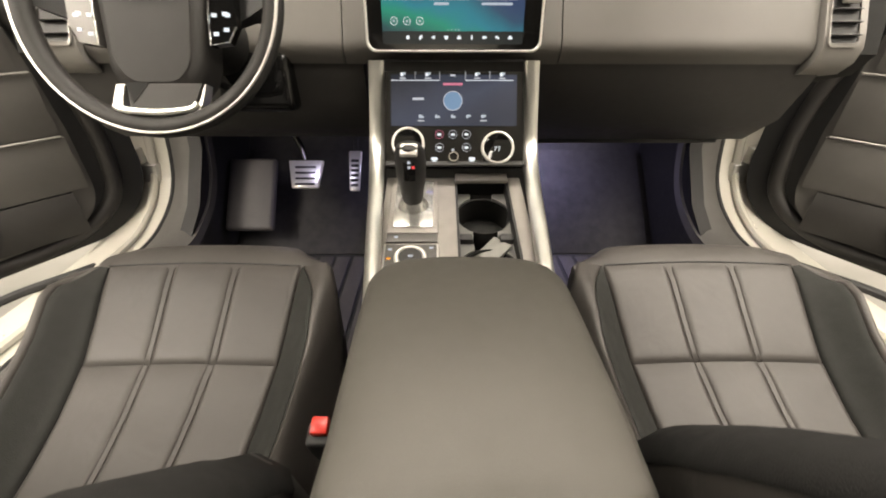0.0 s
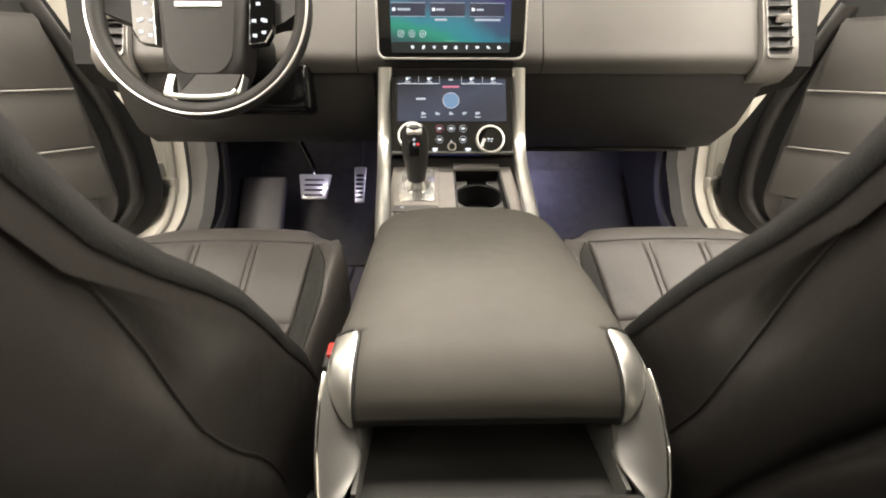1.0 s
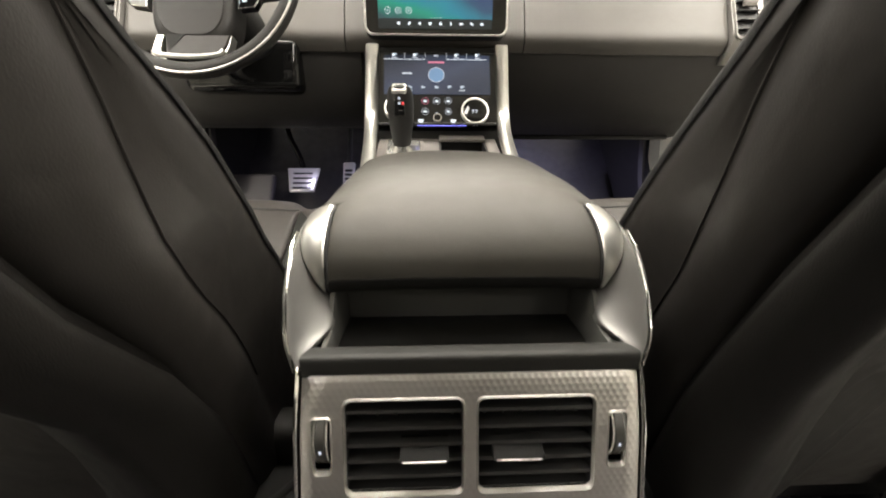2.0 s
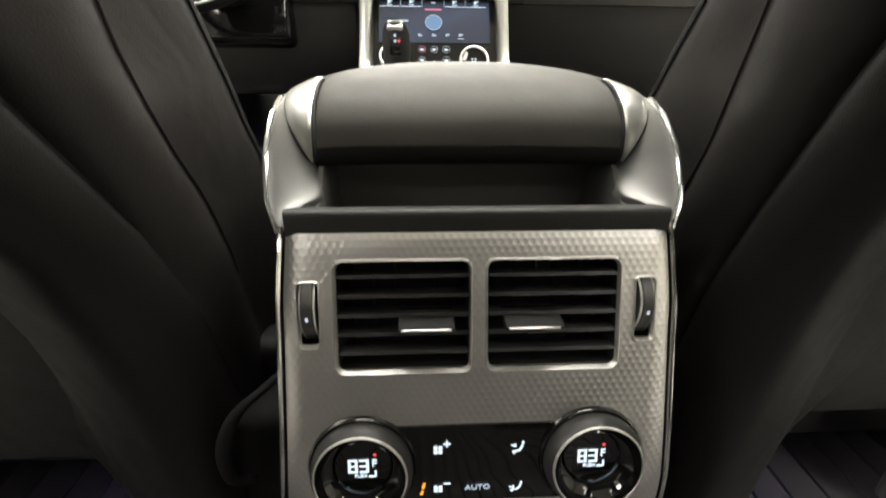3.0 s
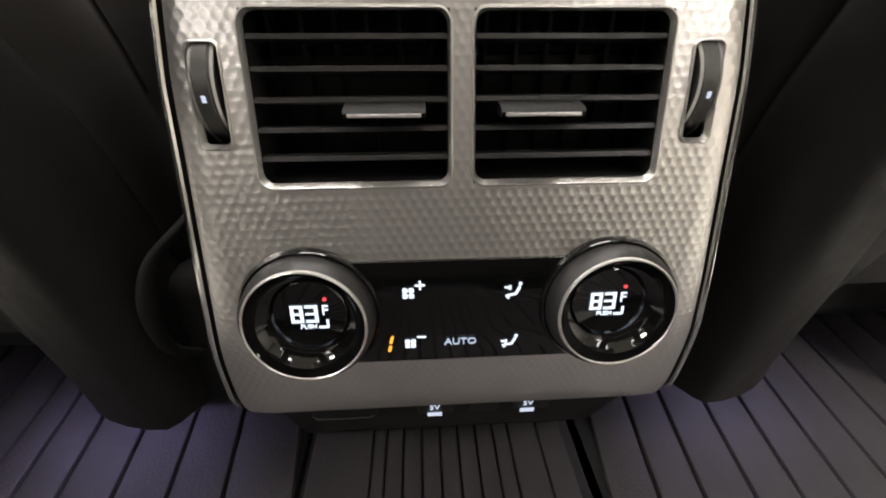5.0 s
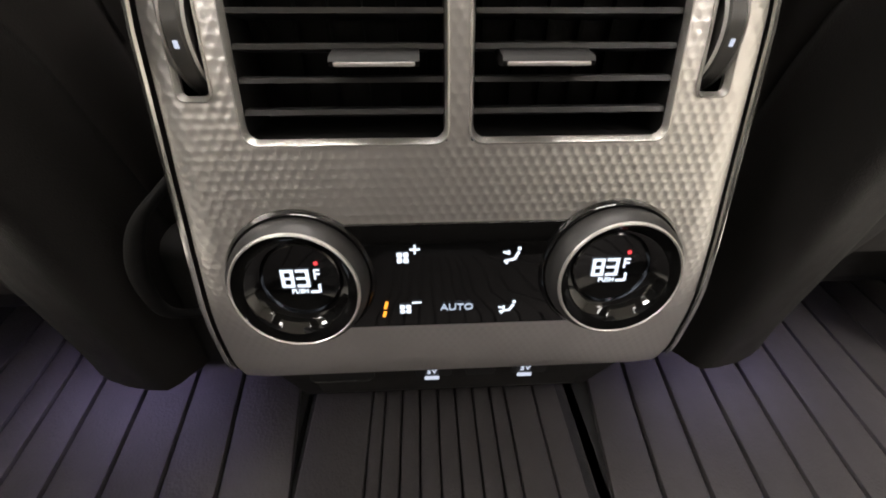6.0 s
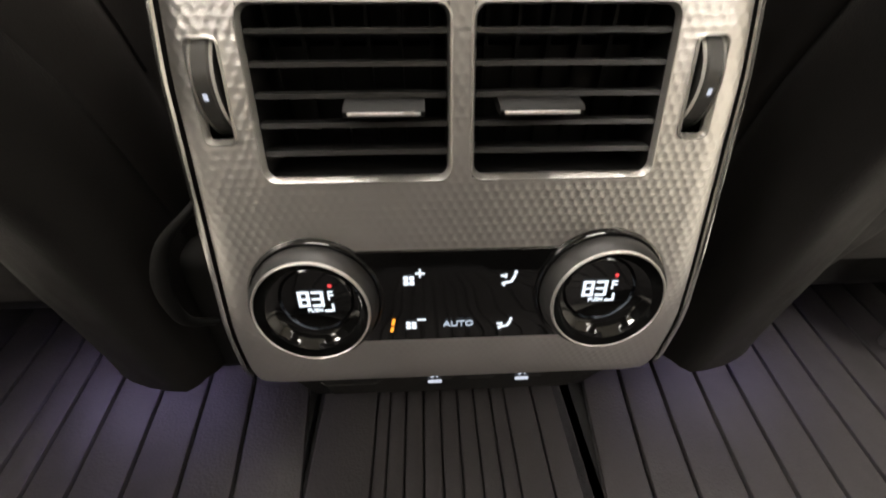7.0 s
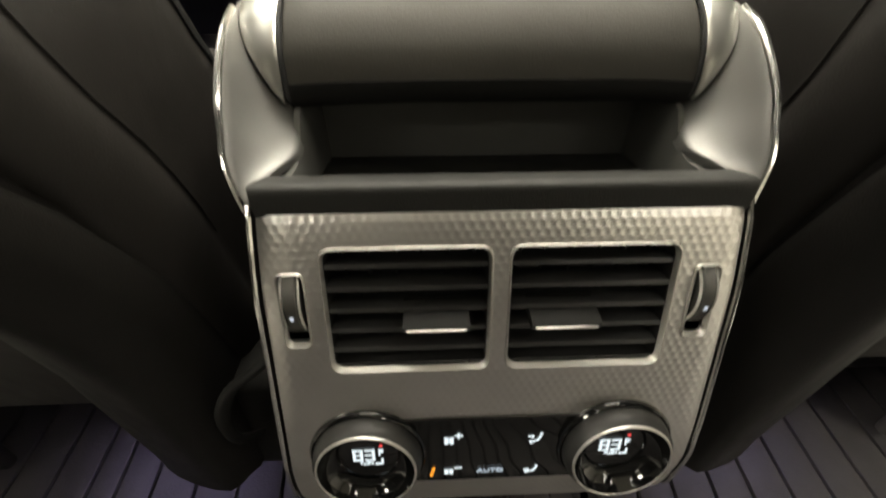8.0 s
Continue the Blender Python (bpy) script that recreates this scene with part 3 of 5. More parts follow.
for k in range(3):
    b = loft([[on_up(-0.0975 + 0.0212 * k, 0.041, 0.0072) @ Vector((r * math.cos(a), r * math.sin(a), 0.0004)) for a in (2 * math.pi * j / 20 for j in range(20))] for r in (0.006, 0.0053)], cap=False)
    part("icon_ring", b, WHITE_LIT, lit)
    up_mark(-0.0975 + 0.0212 * k, 0.041, 0.0036, 0.0034, PALE_LIT)
    slab(on_up(-0.083 + 0.076 * k, 0.0825, 0.0071), 0.066, 0.022, 0.001, 0.0004, CARD_LIT, "card", lit)
    up_mark(-0.083 + 0.076 * k, 0.094, 0.066, 0.0008, PALE_LIT, "rule", 0.0003)
    up_mark(-0.083 + 0.076 * k, 0.071, 0.066, 0.0007, PALE_LIT, "rule", 0.0003)
    up_mark(-0.11 + 0.076 * k, 0.083, 0.006, 0.006, WHITE_LIT)
    up_mark((-0.091, -0.021, 0.055)[k], 0.0828, (0.025, 0.016, 0.014)[k], 0.0038, PALE_LIT, "text_bar", 0.001)
    if k:
        up_mark((0, -0.02, 0.07)[k], 0.0655, (0, 0.024, 0.05)[k], 0.0038, PALE_LIT, "text_bar", 0.001)
up_mark(0.012, 0.103, 0.018, 0.0035, PALE_LIT, "text_bar", 0.001)
up_mark(-0.006, 0.103, 0.008, 0.004, PALE_LIT)
up_mark(-0.095, 0.104, 0.02, 0.003, SOFT_LIT, "text_bar", 0.001)
for k in range(4):
    up_mark(-0.009 + 0.006 * k, 0.0285, 0.0016, 0.0016, SOFT_LIT, "dot", 0.0007)

# ---- centre console ----
CX = 0.0045
console = thing("centre_console", (CX, 0.35, 0.0), "centre console with grey leather armrest and silver trim", "centre console")
body = prism([(0.03, 0.10), (0.036, 0.305), (0.12, 0.305), (0.134, 0.312), (0.136, 0.36), (0.15, 0.36), (0.42, 0.345), (0.43, 0.30), (0.70, 0.33), (0.74, 0.38), (0.85, 0.38), (0.85, 0.03), (0.06, 0.03)], -0.108, 0.118, 0.004)
part("body", body, SHELL, console, "black console side")
part("stack_side", prism([(0.745, 0.40), (0.77, 0.46), (0.785, 0.59), (0.85, 0.6), (0.85, 0.3), (0.74, 0.3)], -0.152, 0.158, 0.004), BLACK, console)
part("stack_housing", prism([(0.69, 0.41), (0.70, 0.434), (0.778, 0.579), (0.782, 0.592), (0.85, 0.6), (0.85, 0.3), (0.70, 0.3)], -0.121, 0.1265, 0.004), BLACK, console, "black centre stack")


def plate_z(y):
    return 0.373 + (y - 0.534) * 0.24


def lower_glass(p):
    """Depth and height on the lower glass for a step down from its top, 0 to 1."""
    return (float(0.76 - 0.552 * np.interp(p, [-1, 0, 0.569, 0.7485, 1, 2], [-0.15, 0, 0.0836, 0.115, 0.146, 0.27])), float(0.579 - np.interp(p, [-1, 0, 0.569, 0.7485, 1, 2], [-0.15, 0, 0.0836, 0.115, 0.146, 0.27])))


glass_curve = [Vector((0, *lower_glass(p))) for p in (0, 0.2, 0.4, 0.55, 0.63, 0.7, 0.8, 0.9, 1)]
low = part("control_panel", sheet(lambda x, k: Vector((x, 0, 0)) + glass_curve[k], [-0.119, 0.0, 0.1245], list(range(9)), (0, 0.012, -0.006)), GLOSS, console, "glossy black lower control panel")
part("display", sheet(lambda x, k: (x, lower_glass(k)[0] - 0.0012, lower_glass(k)[1]), [-0.108, 0.112], [0.03, 0.2, 0.4, 0.555], (0, 0.001, 0)), LOWER_LIT, console, "dark blue lit lower display")


def on_low(px, py, h=0.002):
    """A frame lying on the lower panel; the numbers run across and down it."""
    p = (py - 130) / 167
    a, b = lower_glass(p - 0.02), lower_glass(p + 0.02)
    up = Vector((0, a[0] - b[0], a[1] - b[1])).normalized()
    n = Vector((1, 0, 0)).cross(up)
    y, z = lower_glass(p)
    c = Vector(((px - 803) * 0.00099 + 0.002, y, z)) + n * h
    return Matrix((( 1, up.x, n.x, c.x), (0, up.y, n.y, c.y), (0, up.z, n.z, c.z), (0, 0, 0, 1)))


def low_mark(px, py, w, h, mat, name="icon", r=None, parent=None):
    slab(on_low(px, py), w, h, r if r is not None else min(w, h) * 0.3, 0.0004, mat, name, parent or low)


for a, b in ((692, 734), (736, 777), (824, 865), (867, 908)):
    low_mark((a + b) / 2, 145.5, (b - a) * 0.00098, 0.0009, WHITE_LIT, "rule", 0.0003)
for px in (735, 778, 823, 866):
    low_mark(px, 138, 0.0008, 0.016, SOFT_LIT, "rule", 0.0003)
for px in (713, 757, 844, 888):
    low_mark(px - 1.5, 135.5, 0.005, 0.006, WHITE_LIT)
    low_mark(px + 2.5, 134, 0.0055, 0.004, PALE_LIT)
    low_mark(px, 142, 0.011, 0.0022, SOFT_LIT, "text_bar")
low_mark(801, 137, 0.009, 0.0035, SOFT_LIT)
low_mark(801, 152, 0.034, 0.004, PINK_LIT, "text_bar", 0.001)
low_mark(740, 177, 0.02, 0.004, SOFT_LIT, "text_bar", 0.001)
part("globe", lathe([(0.0, 0.0012), (0.0155, 0.0012), (0.0155, 0)], on_low(801, 181), 28), GLOBE_LIT, low)
part("globe_ring", loft([[on_low(801, 181, 0.0034) @ Vector((r * math.cos(a), r * math.sin(a), 0)) for a in (2 * math.pi * j / 28 for j in range(28))] for r in (0.0168, 0.0155)], cap=False), SOFT_LIT, low)
for px in (745, 773, 801, 828, 855):
    low_mark(px - 1.5, 207, 0.0055 if px in (745, 855) else 0.004, 0.006, PALE_LIT)
    low_mark(px + 2.5, 206 if px > 801 else 208, 0.0045, 0.004, PALE_LIT)
for px in (745, 855):
    low_mark(px, 214.5, 0.012, 0.002, SOFT_LIT, "text_bar")


def ring_mark(px, py, r, mat, name, h=0.0024, w=0.0011):
    m = on_low(px, py, h)
    part(name, loft([[m @ Vector(((r + dr) * math.cos(a), (r + dr) * math.sin(a), 0)) for a in (2 * math.pi * j / 24 for j in range(24))] for dr in (0, -w)], cap=False), mat, low)


for px, py in ((777, 236), (801, 236), (825, 236), (777, 255), (825, 255)):
    ring_mark(px, py, 0.0075, SOFT_LIT if px != 777 or py > 240 else PINK_LIT, "icon_ring", w=0.0008)
    low_mark(px, py, 0.007, 0.004, WHITE_LIT)
for px in (768, 835):
    low_mark(px, 278, 0.011, 0.005, WHITE_LIT)
    low_mark(px, 284, 0.008, 0.004, WHITE_LIT)
low_mark(801, 260, 0.004, 0.005, SOFT_LIT)
ring = lathe([(0.0095, 0), (0.0095, 0.008), (0.0085, 0.0095), (0.0068, 0.0095), (0.0062, 0.007), (0.0, 0.0068)], on_low(802, 275, 0.001), 28)
part("volume_knob", ring, CHROME, low, "small chrome ringed knob")
part("knob_face", lathe([(0.0066, 0), (0.0062, 0.0085), (0.0, 0.0088)], on_low(802, 275, 0.001), 24), GLOSS, low)
for px, py in ((722, 250), (880, 256)):
    m = on_low(px, py, 0.001)
    dial = part("rotary_dial", lathe([(0.029, 0), (0.029, 0.006), (0.0278, 0.0095), (0.0252, 0.0098), (0.024, 0.006)], m, 44, cap=False), BRIGHT, low, "chrome ringed temperature dial")
    part("dial_face", lathe([(0.0, 0.0035), (0.014, 0.004), (0.0242, 0.0065), (0.0242, 0.0)], m, 40), GLOSS, dial)
    if px > 800:
        for dx in (-0.0042, 0.0022):
            part("digit", lettering("7", 0.011, m @ Matrix.Translation((dx, -0.003, 0.0072))), WHITE_LIT, dial, "lit white digit 7")
# Added lip hides the imitated reflection below it from steep views.
part("glint_lip", rbox((0.0025, 0.6785, 0.4418), (0.243, 0.021, 0.004), 0.0008), BLACK, console)
# A blue reflection in the glass, built as a glowing strip.
low_glint = rbox((0.01, 0.681, 0.4385), (0.1, 0.004, 0.0018), 0.0006)
part("glint_strip", low_glint, BLUE_GLINT, console, "glowing strip standing in for a blue reflection")

# chrome rails beside the stack and console
for sx in (-1, 1):
    path = [(0.150, 0.123, 0.766, 0.596), (0.153, 0.125, 0.760, 0.55), (0.156, 0.127, 0.750, 0.49), (0.157, 0.128, 0.734, 0.455), (0.153, 0.126, 0.69, 0.430),
            (0.146, 0.121, 0.62, 0.412), (0.139, 0.115, 0.54, 0.395), (0.131, 0.109, 0.46, 0.378), (0.125, 0.105, 0.40, 0.366), (0.12, 0.101, 0.3, 0.358)]
    yz = spline([(0, p[2], p[3]) for p in path], 5)
    xx = spline([(p[0], p[1], 0) for p in path], 5)
    rows = []
    for i, p in enumerate(yz):
        dd = (yz[min(i + 1, len(yz) - 1)] - yz[max(i - 1, 0)]).normalized()
        nn = Vector((0, dd.z, -dd.y)) * (1 if dd.y < 0 else 1)
        nn = Vector((0, -abs(nn.y), abs(nn.z)))
        xo, xi = xx[i].x, xx[i].y
        rows.append([Vector((0.003 + sx * (xi + (xo - xi) * u), 0, 0)) + p + nn * h for u, h in ((0, -0.012), (0, -0.001), (0.12, 0.0025), (0.45, 0.0045), (0.75, 0.003), (0.95, -0.001), (1, -0.006), (1, -0.012))])
    part("rail", loft(rows), ARM, console, "brushed silver side rail")

# top plate with shifter and cup holders
tilt_plate = math.degrees(math.atan(0.24))


def on_plate(x, y, h=0.0):
    return (x, y - 0.233 * h, plate_z(y) + 0.972 * h)


def plate_box(name, x0, x1, y0, y1, h0, h1, mat, r=0.002, label="", parent=None):
    b = rbox(on_plate((x0 + x1) / 2, (y0 + y1) / 2, (h0 + h1) / 2), (x1 - x0, (y1 - y0) * 1.028, h1 - h0), r, 2, (tilt_plate, 0, 0))
    return part(name, b, mat, parent or console, label)


plate_box("top_plate", -0.118, 0.004, 0.40, 0.70, -0.03, 0.0, GREY_METAL, label="grey metal top plate")
plate_box("top_strip", 0.099, 0.122, 0.40, 0.70, -0.03, 0.0, GREY_METAL)
plate_box("top_edge", 0.003, 0.1, 0.692, 0.705, -0.02, 0.002, GREY_METAL)
plate_box("tub", 0.004, 0.099, 0.40, 0.692, -0.075, -0.07, TRAY, label="black cup holder tub")
for x0, x1 in ((0.003, 0.008), (0.095, 0.1)):
    plate_box("tub_wall", x0, x1, 0.40, 0.692, -0.075, -0.001, BLACK, 0.001)
plate_box("tub_wall", 0.004, 0.099, 0.685, 0.692, -0.075, -0.004, BLACK, 0.001)
plate_box("flap", 0.004, 0.098, 0.672, 0.694, -0.001, 0.008, GREY_METAL, 0.003, "grey folding cup holder flap")
for cy in (0.615, 0.49):
    part("cup_ring", lathe([(0.0475, -0.07), (0.0475, -0.026), (0.0462, -0.0235), (0.0445, -0.025), (0.0435, -0.07)], Matrix.Translation(on_plate(0.0515, cy)) @ pose(0, 0, 0, tilt_plate), 36, cap=False), TRAY, console, "black cup holder ring")
for cy, up, end in ((0.615, -1, 0.56), (0.615, 1, 0.671), (0.49, 1, 0.545)):
    for sd in (-1, 1):
        arc = [(0.047 * math.cos(a), 0.047 * math.sin(a)) for a in span(0.405, 1.13, 6)]
        line = [(0.0515 + sd * x, cy + up * y) for x, y in arc] + [(0.0515 + sd * arc[-1][0], end), (0.0515 + sd * arc[0][0], end)]
        part("holder_insert", loft([[on_plate(x, y, h) for x, y in (line if sd * up > 0 else line[::-1])] for h in (-0.034, -0.022)]), INSERT, console, "grey insert beside a cup holder", 30)
for x0, x1 in ((0.008, 0.03), (0.073, 0.095)):
    plate_box("divider", x0, x1, 0.545, 0.56, -0.07, -0.012, BLACK, 0.003)
plate_box("shift_plate", -0.106, -0.026, 0.545, 0.685, 0.0, 0.003, GREY_METAL, 0.0015, "grey shifter plate")
plate_box("shift_bezel", -0.098, -0.034, 0.556, 0.672, 0.003, 0.006, CRYSTAL, 0.002, "clear polished shifter surround")
plate_box("switch_strip", -0.105, -0.027, 0.525, 0.543, 0.0, 0.004, PANEL_GREY, 0.0015)
plate_box("mode_frame", -0.107, -0.025, 0.452, 0.522, 0.0, 0.003, SATIN, 0.002, "silver framed drive mode panel")
plate_box("mode_panel", -0.104, -0.028, 0.455, 0.519, 0.002, 0.0045, PANEL_GREY, 0.001)
plate_box("front_cover", -0.106, -0.026, 0.40, 0.449, 0.0, 0.003, GLOSS, 0.001)
mode = Matrix.Translation(on_plate(-0.066, 0.49, 0.004)) @ pose(0, 0, 0, tilt_plate)
md = part("mode_dial", lathe([(0.024, 0), (0.024, 0.004), (0.022, 0.006), (0.0185, 0.006), (0.0175, 0.004), (0.0, 0.004)], mode, 40), SATIN, console, "silver rotary drive dial")
part("dial_face", lathe([(0.0175, 0.0), (0.0172, 0.0052), (0.0, 0.0056)], mode, 32), KNOB, md)
part("icon", rbox(on_plate(-0.066, 0.49, 0.0105), (0.007, 0.005, 0.0006), 0.0002), SOFT_LIT, md)
for x, y, mt in ((-0.097, 0.508, SOFT_LIT), (-0.036, 0.511, SOFT_LIT), (-0.098, 0.47, AMBER_LIT), (-0.087, 0.468, SOFT_LIT), (-0.098, 0.49, AMBER_LIT), (-0.09, 0.534, SOFT_LIT)):
    part("icon", rbox(on_plate(x, y, 0.005), (0.006, 0.004 if mt != AMBER_LIT else 0.003, 0.0008), 0.0003, 1, (tilt_plate, 0, 0)), mt, console)
lever = part("shifter", loft([[Vector((-0.067 + w * math.cos(a), y + dp * math.sin(a), z)) for a in (2 * math.pi * k / 20 for k in range(20))] for w, dp, y, z in
        ((0.016, 0.016, 0.607, 0.395), (0.0165, 0.017, 0.600, 0.41), (0.019, 0.02, 0.594, 0.43), (0.0225, 0.023, 0.587, 0.455), (0.0235, 0.025, 0.580, 0.48), (0.022, 0.025, 0.574, 0.497), (0.018, 0.02, 0.570, 0.508), (0.01, 0.011, 0.568, 0.512))]), BLACK, console, "black gear lever with silver cap")
part("shifter_foot", loft([[Vector((-0.067 + w * math.cos(a), y + w * math.sin(a), z)) for a in (2 * math.pi * k / 20 for k in range(20))] for w, y, z in ((0.028, 0.61, 0.393), (0.024, 0.608, 0.402), (0.018, 0.605, 0.41), (0.017, 0.603, 0.415))]), CRYSTAL, lever, "polished lever foot")
part("cap", rbox((-0.067, 0.557, 0.505), (0.026, 0.022, 0.008), 0.004, 3, (38, 0, 0)), SATIN, lever)
part("button", rbox((-0.067, 0.553, 0.478), (0.018, 0.004, 0.034), 0.0015, 2, (-14, 0, 0)), GLOSS, lever)
for x, z, mt in ((-0.061, 0.482, RED_LIT), (-0.067, 0.49, SOFT_LIT), (-0.067, 0.482, SOFT_LIT), (-0.067, 0.474, SOFT_LIT), (-0.073, 0.475, SOFT_LIT)):
    part("gear_mark", rbox((x, 0.5505 + (0.478 - z) * 0.25, z), (0.004, 0.001, 0.004), 0.0004), mt, lever)

# armrest lid
LID = [(0.115, 0.3625), (0.096, 0.361), (0.0865, 0.3645), (0.083, 0.374), (0.0865, 0.389), (0.098, 0.403), (0.118, 0.415), (0.15, 0.4245), (0.2, 0.4285), (0.26, 0.4285), (0.33, 0.4265), (0.385, 0.4235), (0.411, 0.4195), (0.425, 0.409), (0.431, 0.391), (0.428, 0.366)]
LX = 0.0075
LID_CUT = 0.0957


def lid_full(y):
    """Half width of the whole lid with its silver arms, rounded off at its front corners."""
    w = 0.1155 - 0.002 * smooth(0.3, 0.4, y)
    if y > 0.365:
        w -= 0.045 * (1 - math.sqrt(max(0, 1 - ((y - 0.365) / 0.067) ** 2)))
    return w


def lid_drop(x, y):
    """How far the crown of the lid falls away at x from its middle."""
    u = min(1.0, abs(x) / lid_full(y))
    return (0.003 + 0.004 * smooth(0.1, 0.14, y)) * u ** 8 + (0.002 + 0.011 * smooth(0.09, 0.18, y) - 0.005 * smooth(0.25, 0.42, y)) * u ** 2.4


def lid_mid(y):
    return LX + (CX - LX) * (1 - smooth(0.1, 0.2, y))


lid_curve = spline([(0, y, z) for y, z in LID], 7)
rows = []
for p in lid_curve:
    w = lid_full(p.y)
    w -= (w - LID_CUT) * (1 - smooth(0.1352, 0.1392, p.y))
    ring = []
    for k in range(25):
        u = -1 + 2 * k / 24
        x = w * math.copysign(abs(u) ** 0.75, u)
        ring.append(Vector((lid_mid(p.y) + x, p.y, p.z - lid_drop(x, p.y) - 0.0016 * smooth(w - 0.004, w, abs(x)))))
    rows.append(ring)
lidb = loft([[*r, *[Vector((LX + (q.x - LX) * 0.99, min(max(q.y, 0.112), 0.408), 0.3595)) for q in reversed(r)]] for r in rows], closed=True, cap=True)
lid = part("armrest_lid", lidb, ARMREST, console, "grey leather armrest lid", 60)
# Black band laid just proud of the lowest part of the lid's roll.
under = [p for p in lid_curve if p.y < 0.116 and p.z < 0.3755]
part("lid_lower_band", sheet(lambda k, u: (CX + u * (LID_CUT + 0.0002), under[k].y - 0.0008, under[k].z - 0.0009 - lid_drop(u * LID_CUT, under[k].y)), list(range(len(under))), span(-1, 1, 16), (0, 0.002, 0.001)), TRAY, lid, "black band over the lower rear roll of the lid", 60)
for sx in (-1, 1):
    part("lid_skirt", rbox((LX + sx * 0.1075, 0.255, 0.372), (0.013, 0.224, 0.05), 0.006, 3), ARMREST, lid)
    part("seam", tube([(LX + sx * (lid_full(y) - 0.0022), y, 0.4035) for y in span(0.145, 0.36, 12)], 0.0012, 6), STITCH, lid, "stitched edge seam")

# rear tray under the lid
TRAY_RUN = [(0.036, 0.331, 0.1), (0.0288, 0.333, 0.1012), (0.0276, 0.336, 0.1018), (0.0282, 0.3442, 0.1024), (0.0306, 0.3468, 0.1026), (0.036, 0.3466, 0.1005), (0.043, 0.3448, 0.0975), (0.0475, 0.338, 0.0955), (0.0515, 0.327, 0.0945), (0.058, 0.3215, 0.0942), (0.13, 0.318, 0.0935)]
tray_run = spline(TRAY_RUN, 4)
part("tray", sheet(lambda k, u: (CX + u * tray_run[k].z, tray_run[k].x, tray_run[k].y), list(range(len(tray_run))), span(-1, 1, 8), (0, 0.002, -0.003)), TRAY_LIP, console, "black tray with raised lip", 60)
part("tray_back", prism([(0.1255, 0.312), (0.122, 0.3655), (0.128, 0.3655), (0.1315, 0.312)], CX - 0.094, CX + 0.094, 0.001), RECESS, console, "dark grey back of the tray")
for sx in (-1, 1):
    part("tray_side", sheet(lambda y, z: (CX + sx * (0.0922 + 0.02 * max(0, z - 0.34) - 0.02 * max(0, y - 0.09)), y, min(z, 0.3405 + 0.0235 * smooth(0.068, 0.09, y))), span(0.05, 0.127, 7), span(0.317, 0.364, 5), (sx * 0.003, 0, 0)), RECESS, console)
    # Added dark filler that keeps the gap beside the arm from showing light.
    part("gap_filler", rbox((CX + sx * 0.101, 0.12, 0.383), (0.01, 0.028, 0.03), 0.003), TRAY, console)

